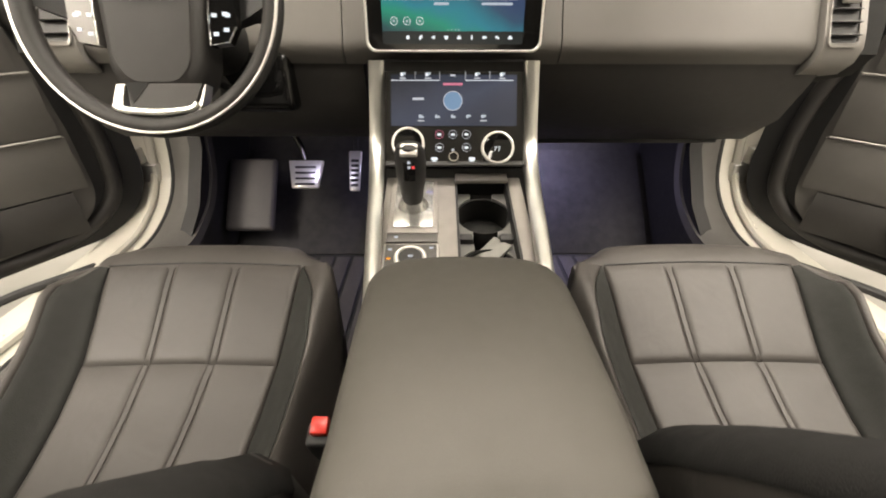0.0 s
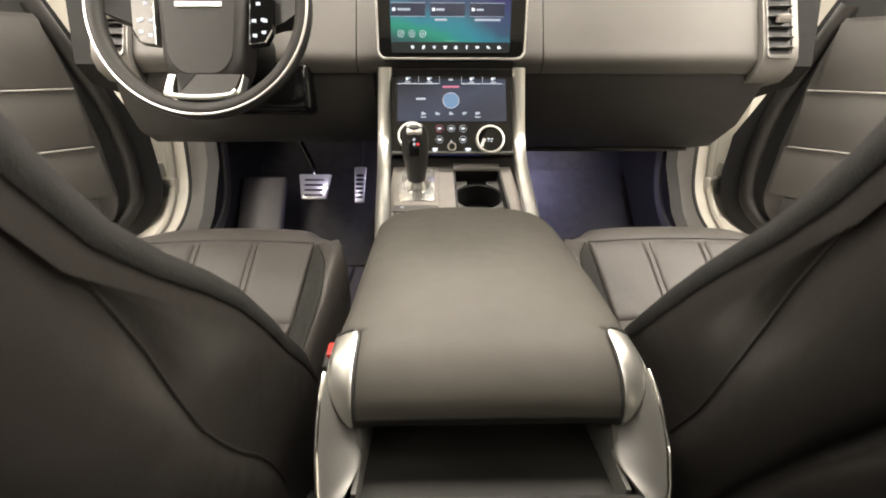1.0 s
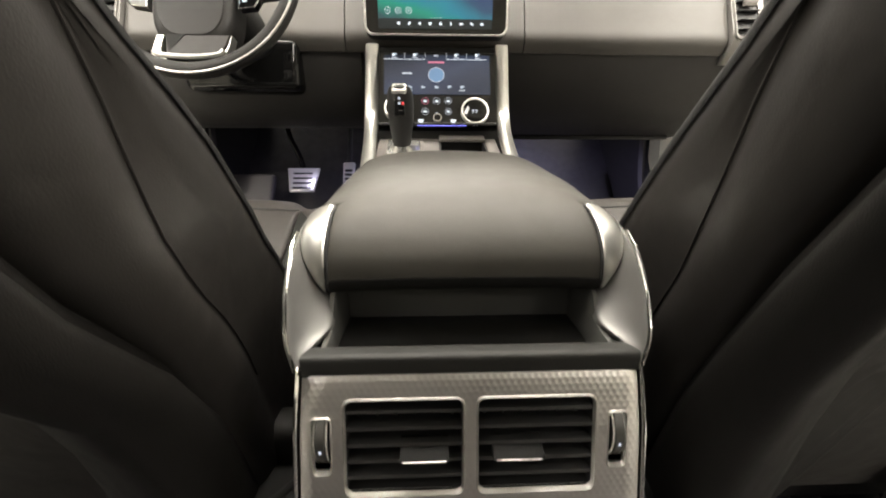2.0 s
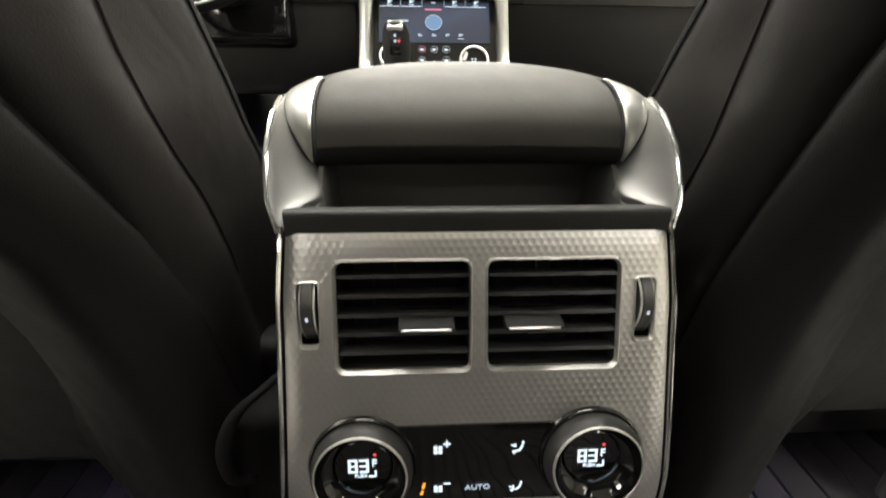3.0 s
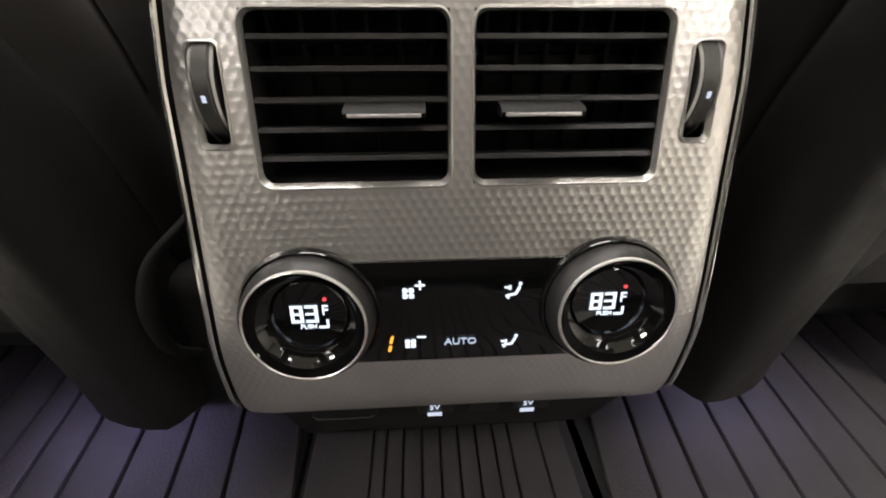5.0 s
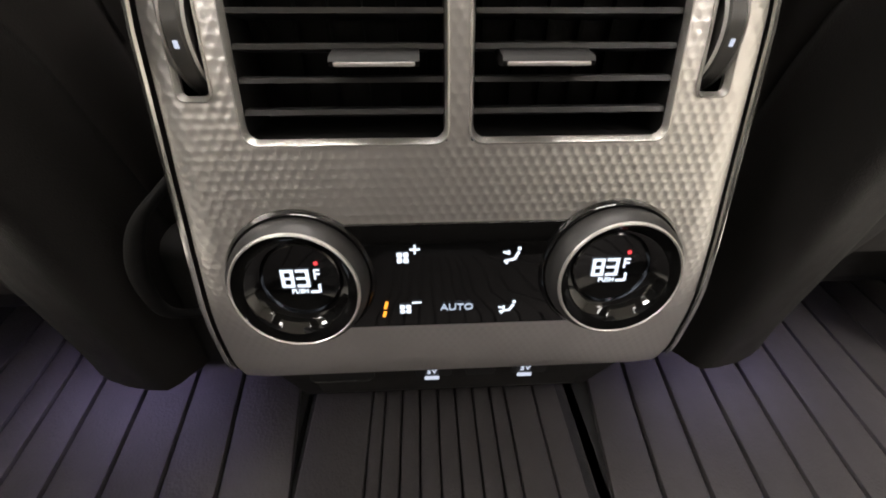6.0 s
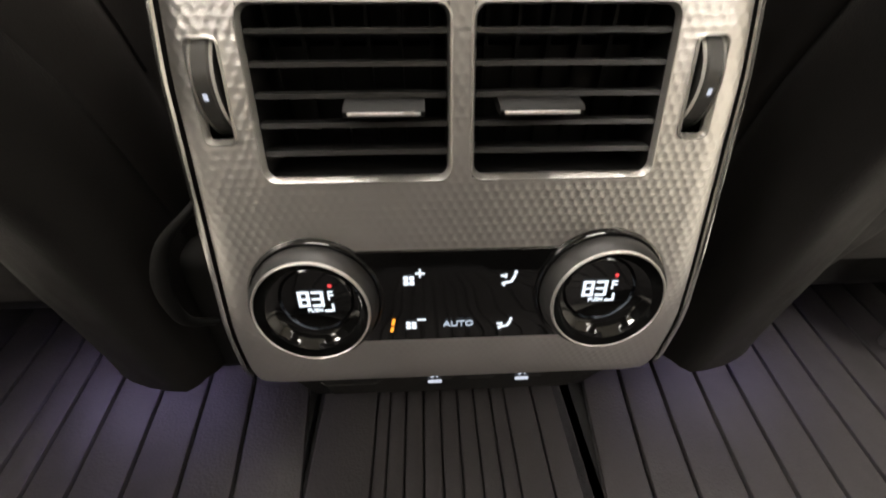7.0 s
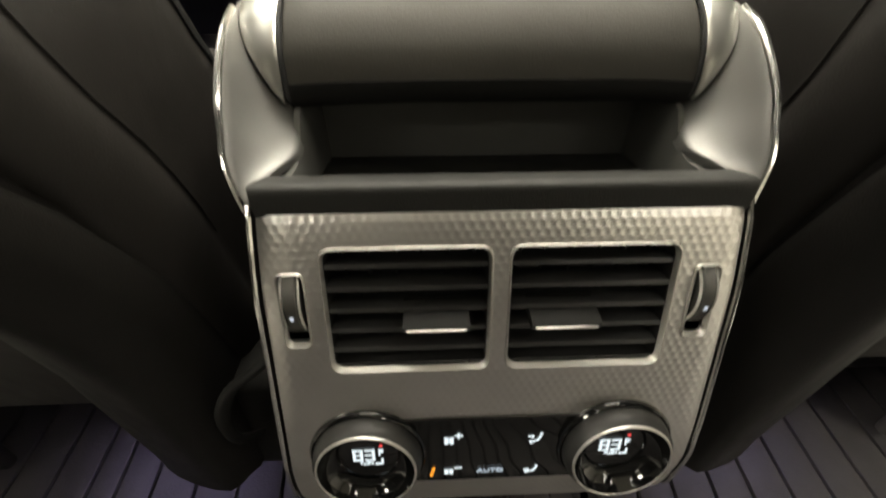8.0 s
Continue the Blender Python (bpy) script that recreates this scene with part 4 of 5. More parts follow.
# silver arms and cheeks at both sides of the tray
for sx in (-1, 1):
    ARM_OUT = table([(0.365, 0.0998), (0.378, 0.1062), (0.392, 0.1128), (0.4, 0.1154), (0.408, 0.1166), (0.43, 0.1168)])
    ARM_IN = table([(0.365, 0.0984), (0.376, 0.0974), (0.385, 0.0971), (0.43, 0.0971)])
    run = [p for p in spline([(0, y, z) for y, z in LID], 14) if (p.z > 0.3652 or p.y < 0.085) and 0.0 < p.y < 0.1342 and (p.z > 0.3652)]
    rings = []
    for i, p in enumerate(run):
        dd = (run[min(i + 1, len(run) - 1)] - run[max(i - 1, 0)]).normalized()
        nn = Vector((0, -dd.z, dd.y))
        xi, xo = ARM_IN(p.z), ARM_OUT(p.z)
        tip = max(0.0, p.y - 0.1262) / 0.008
        xi += 0.008 * (1 - math.sqrt(max(0.0, 1 - tip * tip))) if p.z > 0.4 else 0.0
        ring = []
        for u, h in ((0, -0.004), (0, -0.0004), (0.05, 0.0007), (0.2, 0.0011), (0.5, 0.0012), (0.8, 0.0009), (0.95, 0.0002), (1.0, -0.0012), (1.0, -0.006)):
            x = xi + (xo - xi) * u
            q = p + nn * h
            ring.append(Vector((CX + sx * x, q.y, q.z - lid_drop(x, p.y))))
        rings.append(ring)
    part("silver_arm", loft(rings), ARM, console, "polished silver arm set flush round the lid", 50)
    gap = [(0.1165, 0.1372), (0.108, 0.1372), (0.1035, 0.1364), (0.0998, 0.1342), (0.0976, 0.1305), (0.0965, 0.1255)]
    line = [Vector((CX + sx * x, y, float(np.interp(y, [0.118, 0.15], [0.415, 0.4245])) - lid_drop(x, y) - 0.0003)) for x, y in gap]
    line += [Vector((CX + sx * 0.0964, p.y - 0.0003, p.z - lid_drop(0.0964, p.y))) for p in run[::-1] if p.y < 0.121]
    part("notch", tube(spline(line, 2), 0.0013, 6), RUBBER, lid, "dark gap round the silver arm")
    outer = spline([(0.1166, 0.121, 0.4055), (0.1172, 0.103, 0.4015), (0.117, 0.082, 0.3925), (0.1158, 0.06, 0.375), (0.1145, 0.05, 0.3625), (0.113, 0.0417, 0.3495), (0.1075, 0.0348, 0.333)], 8)
    inner = spline([(0.1152, 0.104, 0.3995), (0.1105, 0.0905, 0.387), (0.1, 0.0878, 0.3655), (0.0955, 0.086, 0.355), (0.092, 0.067, 0.3465), (0.0965, 0.052, 0.3448), (0.1025, 0.0385, 0.343)], 8)
    n = len(outer)
    prof = ((0.0, -0.001), (0.03, 0.0006), (0.08, 0.0009), (0.13, 0.0), (0.2, -0.0012), (0.35, -0.0026), (0.55, -0.003), (0.75, -0.0022), (0.9, -0.0008), (0.97, 0.0), (1.0, -0.001))

    def cheek(k, j):
        u, h = prof[j]
        f = min(1.0, k / 10, (n - 1 - k) / 8)
        p = outer[k].lerp(inner[k], u) + Vector((0.1, -0.8, 0.5)) * (h * max(f, 0.15))
        return Vector((CX + sx * p.x, p.y, p.z))

    part("side_cheek", sheet(cheek, list(range(n)), list(range(len(prof))), lambda k, j: Vector((0, 0.005, -0.004))), CHEEK, console, "satin silver cheek beside the tray", 60)
    edge = [Vector((CX + sx * (p.x + 0.0009), p.y - 0.0006, p.z)) for p in outer[9:]]
    part("bright_edge", tube(edge, 0.0016, 8), CHROME, console, "bright chrome edge")

# rear fascia
FY = table([(0.1248, 0.026), (0.1257, 0.016), (0.1277, 0.009), (0.1313, 0.0045), (0.1363, 0.0015), (0.143, -0.0005), (0.15, -0.0018), (0.16, -0.003), (0.17, -0.0042), (0.18, -0.0057), (0.193, -0.0068), (0.22, -0.0035), (0.264, 0.0065), (0.297, 0.0142), (0.318, 0.0205), (0.328, 0.0238), (0.334, 0.0265), (0.3385, 0.0305), (0.341, 0.037)])


FH = table([(0.126, 0.1155), (0.15, 0.1148), (0.17, 0.113), (0.193, 0.1097), (0.22, 0.1074), (0.27, 0.1056), (0.3, 0.1048), (0.335, 0.1023)])


V_L, V_R = (-0.073, -0.0012), (0.0075, 0.0795)
V_Z = (0.263, 0.3215)
T_Z = (0.2775, 0.3115)
TL, TR = (-0.0918, -0.0812), (0.0882, 0.0988)
zs = [0.1248, 0.1256, 0.1268, 0.1285, 0.131, 0.134, 0.138, 0.141, 0.144, 0.148, 0.152, 0.157, 0.163, 0.17, 0.178, 0.19, 0.205, 0.22, 0.235, 0.25, V_Z[0], 0.27, T_Z[0], 0.285, 0.293, 0.302, T_Z[1], V_Z[1], 0.325, 0.328, 0.331, 0.334, 0.3365, 0.3385, 0.34, 0.341]
xs = [None, -0.0975, TL[0], TL[1], V_L[0], -0.05, -0.025, V_L[1], V_R[0], 0.03, 0.055, V_R[1], TR[0], TR[1], 0.1045, None]


def fascia_at(i, z):
    h = FH(z)
    corner = 0.008 * (1 - math.sqrt(max(0, 1 - (max(0, 0.143 - z) / 0.0172) ** 2))) + 0.008 * (1 - math.sqrt(max(0, 1 - (max(0, z - 0.331) / 0.0105) ** 2)))
    x = xs[i]
    lo, hi = CX - h + corner, CX + h - corner
    x = lo if i == 0 else hi if i == len(xs) - 1 else min(max(x, lo + 0.0006 * i), hi - 0.0006 * (len(xs) - i))
    side = max(0.0, abs(x - CX) / h - 0.955) / 0.045
    return Vector((x, FY(z) + 0.0035 * side * side, z))


b = bmesh.new()
F = [[b.verts.new(fascia_at(i, z)) for z in zs] for i in range(len(xs))]
G = [[b.verts.new(fascia_at(i, z) + Vector((0, 0.004, 0))) for z in zs] for i in range(len(xs))]


def is_hole(i, j):
    xa, xb, za, zb = xs[i], xs[i + 1], zs[j], zs[j + 1]
    if xa is None or xb is None:
        return False
    for (p, q), (r, s) in ((V_L, V_Z), (V_R, V_Z), (TL, T_Z), (TR, T_Z)):
        if xa >= p - 1e-6 and xb <= q + 1e-6 and za >= r - 1e-6 and zb <= s + 1e-6:
            return True
    return False


for i in range(len(xs) - 1):
    for j in range(len(zs) - 1):
        if not is_hole(i, j):
            b.faces.new((F[i][j], F[i + 1][j], F[i + 1][j + 1], F[i][j + 1]))
            b.faces.new((G[i][j], G[i][j + 1], G[i + 1][j + 1], G[i + 1][j]))
fascia = part("rear_fascia", b, DIMPLE, console, "dimpled silver rear fascia panel", 60)
for sx in (-1, 1):
    line = [Vector((CX + sx * (FH(z) + 0.0029), FY(z) + 0.0036, z)) for z in [0.14, 0.143, 0.15, 0.157, *span(0.163, 0.328, 16)]]
    line.append(Vector((CX + sx * 0.1058, 0.0335, 0.337)))
    part("side_edge", tube(line, 0.0014, 8), CHROME, fascia, "thin bright edge strip")
    wall = [Vector((CX + sx * (FH(z) + 0.0039), FY(z) + 0.0052, z)) for z in span(0.134, 0.335, 12)]
    part("side_wall", sheet(lambda k, t: wall[k] + Vector((sx * 0.001 * t, 0.09 * t, 0)), list(range(13)), [0, 0.5, 1], (-sx * 0.006, 0, 0)), SHELL, fascia)


b = bmesh.new()
bmesh.ops.create_uvsphere(b, u_segments=28, v_segments=18, radius=1)
bmesh.ops.transform(b, matrix=Matrix.Translation((CX + 0.11, 0.072, 0.16)) @ Matrix.Diagonal((0.046, 0.045, 0.075, 1)), verts=b.verts)
part("side_bulge", b, FLANK, console, "dark rounded console flank")
flank = spline([(-0.108, 0.034, 0.25), (-0.123, 0.031, 0.236), (-0.145, 0.032, 0.215), (-0.158, 0.034, 0.19), (-0.163, 0.036, 0.168), (-0.162, 0.04, 0.148), (-0.154, 0.052, 0.134)], 5)
part("side_bow", loft([[p + Vector(((0.0055 - 0.003 * abs(2 * i / (len(flank) - 1) - 1)) * math.cos(a), 0.004 * math.sin(a), 0)) for a in (2 * math.pi * k / 12 for k in range(12))] for i, p in enumerate(flank)]), TRAY, console, "thin dark bow beside the console", 60)
for sx in (-1, 1):
    part("side_cover", rbox((sx * 0.147, 0.087, 0.122), (0.1, 0.05, 0.118), 0.012, 3), TRAY, console, "black cover between console and seat")


def fascia_ring(x0, x1, z0, z1, r, grow, name, mat, parent, label=""):
    """A raised rim round an opening of the fascia, with walls that run inwards."""
    w, h, cx, cz = x1 - x0, z1 - z0, (x0 + x1) / 2, (z0 + z1) / 2
    rows = []
    for g, lift in ((grow, -0.0008), (grow * 0.8, 0.0012), (grow * 0.25, 0.0014), (-0.0004, 0.0), (-0.0008, -0.0014)):
        rows.append([Vector((cx + x, FY(cz + z) - lift, cz + z)) for x, z in rounded(w + 2 * g, h + 2 * g, r + max(g, 0), 6)])
    return part(name, loft(rows, cap=False), mat, parent, label, 50)


for (x0, x1), side in ((V_L, -1), (V_R, 1)):
    vent = fascia_ring(x0, x1, V_Z[0], V_Z[1], 0.0045, 0.0011, "air_vent", SATIN, console, "rear air vent with black slats")
    zm = (V_Z[0] + V_Z[1]) / 2
    part("vent_box", prism([(FY(V_Z[0]) + 0.03, V_Z[0] - 0.004), (FY(V_Z[1]) + 0.03, V_Z[1] + 0.004), (FY(V_Z[1]) + 0.034, V_Z[1] + 0.004), (FY(V_Z[0]) + 0.034, V_Z[0] - 0.004)], x0 - 0.003, x1 + 0.003), BLACK, vent)
    for z0 in (V_Z[0] - 0.004, V_Z[1] + 0.001):
        part("vent_wall", rbox(((x0 + x1) / 2, FY(z0) + 0.0165, z0 + 0.0022), (x1 - x0 + 0.004, 0.03, 0.003), 0), BLACK, vent)
    for x in (x0 - 0.0006, x1 + 0.0006):
        part("vent_wall", prism([(FY(V_Z[0]) + 0.002, V_Z[0]), (FY(V_Z[1]) + 0.002, V_Z[1]), (FY(V_Z[1]) + 0.032, V_Z[1]), (FY(V_Z[0]) + 0.032, V_Z[0])], x - 0.0012, x + 0.0012), BLACK, vent)
    for k in range(5):
        z = 0.2725 + 0.0101 * k
        y = FY(z) + 0.0015
        s_poly = [(y, z - 0.0007), (y + 0.001, z + 0.0009), (y + 0.006, z + 0.0003), (y + 0.017, z - 0.0035), (y + 0.0165, z - 0.0048), (y + 0.006, z - 0.0022)]
        part("slat", prism(s_poly, x0 + 0.001, x1 - 0.001), SLAT, vent)
    for k in range(6):
        xv = x0 + (x1 - x0) * (k + 0.5) / 6
        part("vane", rbox((xv, FY(zm) + 0.024, zm), (0.0014, 0.012, 0.056), 0), TRAY, vent)
    tx0, tx1 = (-0.0395, -0.0105) if side < 0 else (0.0165, 0.047)
    zt = 0.2905
    tab = part("tab", prism([(FY(zt) - 0.0068, zt - 0.0022), (FY(zt) - 0.0075, zt - 0.0004), (FY(zt) - 0.006, zt + 0.0008), (FY(zt) + 0.01, zt + 0.0026), (FY(zt) + 0.01, zt - 0.002), (FY(zt), zt - 0.0032)], tx0, tx1, 0.0008), TAB, vent, "black vent tab")
    part("tab_edge", rbox(((tx0 + tx1) / 2, FY(zt) - 0.0074, zt - 0.0012), (tx1 - tx0 - 0.003, 0.001, 0.0013), 0.0004), BRIGHT, tab, "bright tab edge")
for (x0, x1), side in ((TL, -1), (TR, 1)):
    slot = fascia_ring(x0, x1, T_Z[0], T_Z[1], 0.0022, 0.0008, "wheel_slot", SATIN, console)
    zc = (T_Z[0] + T_Z[1]) / 2
    part("slot_back", prism([(FY(T_Z[0]) + 0.011, T_Z[0] - 0.002), (FY(T_Z[1]) + 0.011, T_Z[1] + 0.002), (FY(T_Z[1]) + 0.014, T_Z[1] + 0.002), (FY(T_Z[0]) + 0.014, T_Z[0] - 0.002)], x0 - 0.002, x1 + 0.002), BLACK, slot)
    m = Matrix.Translation(((x0 + x1) / 2, FY(zc) + 0.0165, zc)) @ pose(0, 0, 0, 0, 90, 0)
    wheel = part("thumbwheel", lathe([(0.014, -0.0034), (0.0195, -0.0034), (0.0207, -0.0024), (0.0207, 0.0024), (0.0195, 0.0034), (0.014, 0.0034)], m, 48), WHEEL_GREY, slot, "dark ridged thumbwheel")
    for dx in (-0.0036, 0.0036):
        part("wheel_edge", lathe([(0.0194, -0.0006), (0.0206, 0.0), (0.0194, 0.0006)], m @ Matrix.Translation((0, 0, dx)), 48, cap=False), BRIGHT, wheel)
    part("wheel_mark", rbox(((x0 + x1) / 2, FY(zc) - 0.0042, zc), (0.0016, 0.0006, 0.0024), 0.0002), SOFT_LIT, wheel)

# climate strip with knobs
strip_b = sheet(lambda x, z: (x, FY(z) - 0.0012, z), span(-0.062, 0.07, 10), span(0.1805, 0.2325, 8), (0, 0.004, 0))
cstrip = part("climate_panel", strip_b, GLOSS, console, "glossy black rear climate panel")


def on_strip(x, z, h=0.0018):
    a = math.atan2(FY(z + 0.006) - FY(z - 0.006), 0.012)
    return Matrix.Translation((x, FY(z) - h * math.cos(a), z + h * math.sin(a))) @ Matrix.Rotation(math.pi / 2 - a, 4, "X")


def mark(x, z, w, h, mat=None, spin=0.0, name="icon", parent=None, base=None):
    m = (base or on_strip(x, z)) @ Matrix.Rotation(radians(spin), 4, "Z")
    return slab(m, w, h, min(w, h) * 0.35, 0.0003, mat or WHITE_LIT, name, parent or cstrip)


for z, sign in ((0.2185, "+"), (0.1925, "-")):
    for dx, dz in ((-0.0013, 0.0013), (0.0013, 0.0013), (-0.0013, -0.0013), (0.0013, -0.0013)):
        mark(-0.0195 + dx, z + dz, 0.0023, 0.0023)
    mark(-0.0145, z + 0.0035, 0.0042, 0.0009)
    if sign == "+":
        mark(-0.0145, z + 0.0035, 0.0009, 0.0042)
for z in (0.2185, 0.192):
    mark(0.0282, z + 0.0028, 0.0015, 0.0015)
    mark(0.0272, z - 0.0003, 0.0012, 0.0042, None, -25)
    mark(0.0250, z - 0.0022, 0.0040, 0.0011, None, 12)
    mark(0.0230, z - 0.0032, 0.0011, 0.0022, None, 35)
    mark(0.0228, z + (0.0012 if z > 0.2 else -0.0002), 0.0028, 0.0009, None, -12)
    mark(0.0238, z + (0.0012 if z > 0.2 else -0.0002), 0.0011, 0.002)
part("letters", lettering("AUTO", 0.0052, on_strip(0.003, 0.193)), PALE_LIT, cstrip, "lit white letters AUTO")
mark(-0.0278, 0.195, 0.0013, 0.0042, AMBER_LIT, -16)
mark(-0.0288, 0.1898, 0.0013, 0.0036, AMBER_LIT, -16)
for kx, kz in ((-0.0612, 0.2092), (0.0676, 0.2106)):
    a = radians(11)
    m = Matrix.Translation((kx, FY(0.2115) + 0.0005, kz)) @ Matrix.Rotation(math.pi / 2 - a, 4, "X")
    knob = part("climate_knob", lathe([(0.026, 0.002), (0.0279, 0.003), (0.0279, 0.0055), (0.0272, 0.0098), (0.0252, 0.0122)], m, 56, cap=False), KNOB, console, "grey climate knob with lit temperature")
    part("knob_collar", lathe([(0.0303, -0.003), (0.0303, 0.0022), (0.029, 0.004), (0.026, 0.003)], m, 56, cap=False), GLOSS, knob)
    part("knob_ring", lathe([(0.0253, 0.0121), (0.0251, 0.0131), (0.0246, 0.0134), (0.0241, 0.0129)], m, 56, cap=False), SATIN, knob, "bright chrome ring")
    part("knob_face", lathe([(0.0243, 0.0129), (0.0233, 0.0098), (0.0215, 0.0066), (0.0188, 0.0042), (0.016, 0.003), (0.0, 0.0026)], m, 48, cap=False), KNOB_GLASS, knob, "glossy black knob face")
    eye = m @ Matrix.Translation((0.0, 0.0006, -0.0133)) @ Matrix.Diagonal((1.16, 1.16, 1, 1))
    part("display_rim", lathe([(0.0142, 0.0145), (0.0142, 0.0172), (0.0136, 0.0176), (0.013, 0.0158)], eye, 40, cap=False), DARK_CHROME, knob, "thin dark chrome ring")
    for sign, dx in (("8", -0.0047), ("3", 0.0006)):
        gx, gz = (-0.0023, -0.001, 0.001, 0.0023), (-0.0036, -0.0024, -0.0005, 0.0005, 0.0024, 0.0036)
        b = bmesh.new()
        at = eye @ Matrix.Translation((dx, 0.0004, 0.0166))
        dots = {}
        for i in range(3):
            for j in range(5):
                if i == 1 and j in (1, 3) or sign == "3" and i == 0 and j in (1, 3):
                    continue
                b.faces.new([dots.setdefault(c, None) or dots.update({c: b.verts.new(at @ Vector((gx[c[0]], gz[c[1]], 0)))}) or dots[c] for c in ((i, j), (i + 1, j), (i + 1, j + 1), (i, j + 1))])
        part("digit", b, WHITE_LIT, knob, "lit white digit " + sign)
    part("letter", lettering("F", 0.0056, eye @ Matrix.Translation((0.0055, 0.0016, 0.0165))), WHITE_LIT, knob)
    part("letters", lettering("PUSH", 0.0025, eye @ Matrix.Translation((-0.001, -0.0049, 0.0165))), WHITE_LIT, knob)
    mark(0, 0, 0.0032, 0.001, WHITE_LIT, 0, "icon", knob, eye @ Matrix.Translation((0.0042, -0.0052, 0.0167)))
    mark(0, 0, 0.0009, 0.0034, WHITE_LIT, 0, "icon", knob, eye @ Matrix.Translation((0.006, -0.0038, 0.0167)))
    mark(0, 0, 0.0014, 0.0014, RED_LIT, 0, "icon", knob, eye @ Matrix.Translation((0.0058, 0.0062, 0.0167)))

# socket module under the fascia
mod = part("socket_module", loft([[Vector((CX + x, y, z)) for x, y in ((-w, 0.029), (w, 0.029), (w, 0.09), (-w, 0.09))] for w, z in ((0.1, 0.152), (0.098, 0.135), (0.093, 0.1), (0.085, 0.078))]), SHELL, console, "black socket module")
for x, w in ((-0.066, 0.042), (-0.007, 0.024), (0.024, 0.02), (0.056, 0.024)):
    part("socket_flap", rbox((x, 0.0285, 0.108), (w, 0.004, 0.03), 0.002), BLACK, mod)
part("flap_edge", tube([(-0.086, 0.0262, 0.097), (-0.084, 0.0262, 0.0935), (-0.05, 0.0262, 0.0935), (-0.047, 0.0262, 0.0955)], 0.0006, 6), FLANK, mod)
for x in (-0.008, 0.053):
    part("letters", lettering("5V", 0.0062, Matrix.Translation((x, 0.0258, 0.1005)) @ pose(0, 0, 0, 90)), SOFT_LIT, mod)
    part("socket_mark", rbox((x, 0.0258, 0.0938), (0.0095, 0.0006, 0.0036), 0.0008), SOFT_LIT, mod)

key_card = solo("key_card", rbox(on_plate(0.05, 0.523, -0.03), (0.038, 0.08, 0.006), 0.002, 2, (22, 0, -50)), CARD, "grey plastic key card lying in the cup holder", "key card")

# ---- front seats ----
CEN = table([(0.1, 0.405), (0.25, 0.412), (0.44, 0.422), (0.59, 0.437), (0.7, 0.44)])
HALF = table([(0.1, 0.118), (0.25, 0.128), (0.44, 0.149), (0.59, 0.168), (0.7, 0.17)])
CUZ = table([(0.1, 0.165), (0.2, 0.168), (0.3, 0.178), (0.36, 0.19), (0.44, 0.215), (0.5, 0.244), (0.55, 0.270), (0.59, 0.286), (0.62, 0.294)])


def cushion_z(s, y):
    """Height of the cushion at s, the way from its middle in half widths of the middle panel plus metres beyond."""
    w, a = HALF(y), abs(s)
    z = CUZ(y) + 0.006 * math.cos(min(1, a / w) * math.pi / 2) - 0.004
    if a > w:
        e = a - w
        z += 0.04 * (smooth(0.0, 0.075, e) * (1 - smooth(0.5, 0.61, y) * 0.85) if s > 0 else smooth(0.0, 0.055, e) * (1 - smooth(0.49, 0.615, y) * 0.85))
        if s > 0:
            z -= 0.02 * smooth(0.015, 0.07, e) * smooth(0.5, 0.6, y)
        z -= (0.1 - 0.055 * smooth(0.46, 0.58, y)) * (smooth(0.066, 0.108, e) if s > 0 else smooth(0.05, 0.1, e)) ** 1.3
    return z


BOL_R = table([(0.1, 0.285), (0.2, 0.275), (0.3, 0.252), (0.34, 0.236), (0.375, 0.213), (0.45, 0.161), (0.5, 0.12), (0.53, 0.094), (0.57, 0.072), (0.6, 0.058), (0.7, 0.012), (0.8, -0.035)])
CREASE = table([(0.1, 0.165), (0.2, 0.148), (0.3, 0.12), (0.338, 0.104), (0.372, 0.089), (0.453, 0.068), (0.494, 0.059), (0.6, 0.025), (0.7, -0.012), (0.82, -0.06)])
ROLL = table([(0.1, 0.115), (0.2, 0.092), (0.263, 0.076), (0.29, 0.067), (0.343, 0.051), (0.386, 0.035), (0.43, 0.018), (0.462, 0.003), (0.5, -0.014), (0.6, -0.055), (0.7, -0.095), (0.82, -0.145)])
WING = table([(0.08, 0.105), (0.2, 0.083), (0.287, 0.062), (0.305, 0.056), (0.347, 0.038), (0.39, 0.02), (0.42, 0.007), (0.443, -0.006), (0.5, -0.032), (0.6, -0.073), (0.72, -0.12), (0.82, -0.162)])
GROOVE = table([(0.08, 0.048), (0.2, 0.037), (0.253, 0.031), (0.32, 0.018), (0.357, 0.005), (0.397, -0.011), (0.5, -0.055), (0.6, -0.096), (0.72, -0.142), (0.82, -0.178)])
RIDGE = table([(0.08, 0.062), (0.15, 0.055), (0.19, 0.05), (0.25, 0.046), (0.327, 0.033), (0.4, 0.01), (0.5, -0.034), (0.6, -0.076), (0.72, -0.124), (0.82, -0.16)])
ARCH = table([(0.0, 0.34), (0.06, 0.26), (0.1, 0.17), (0.12, 0.128), (0.135, 0.1), (0.15, 0.074), (0.16, 0.064), (0.175, 0.063), (0.2, 0.068), (0.235, 0.075), (0.262, 0.077)])


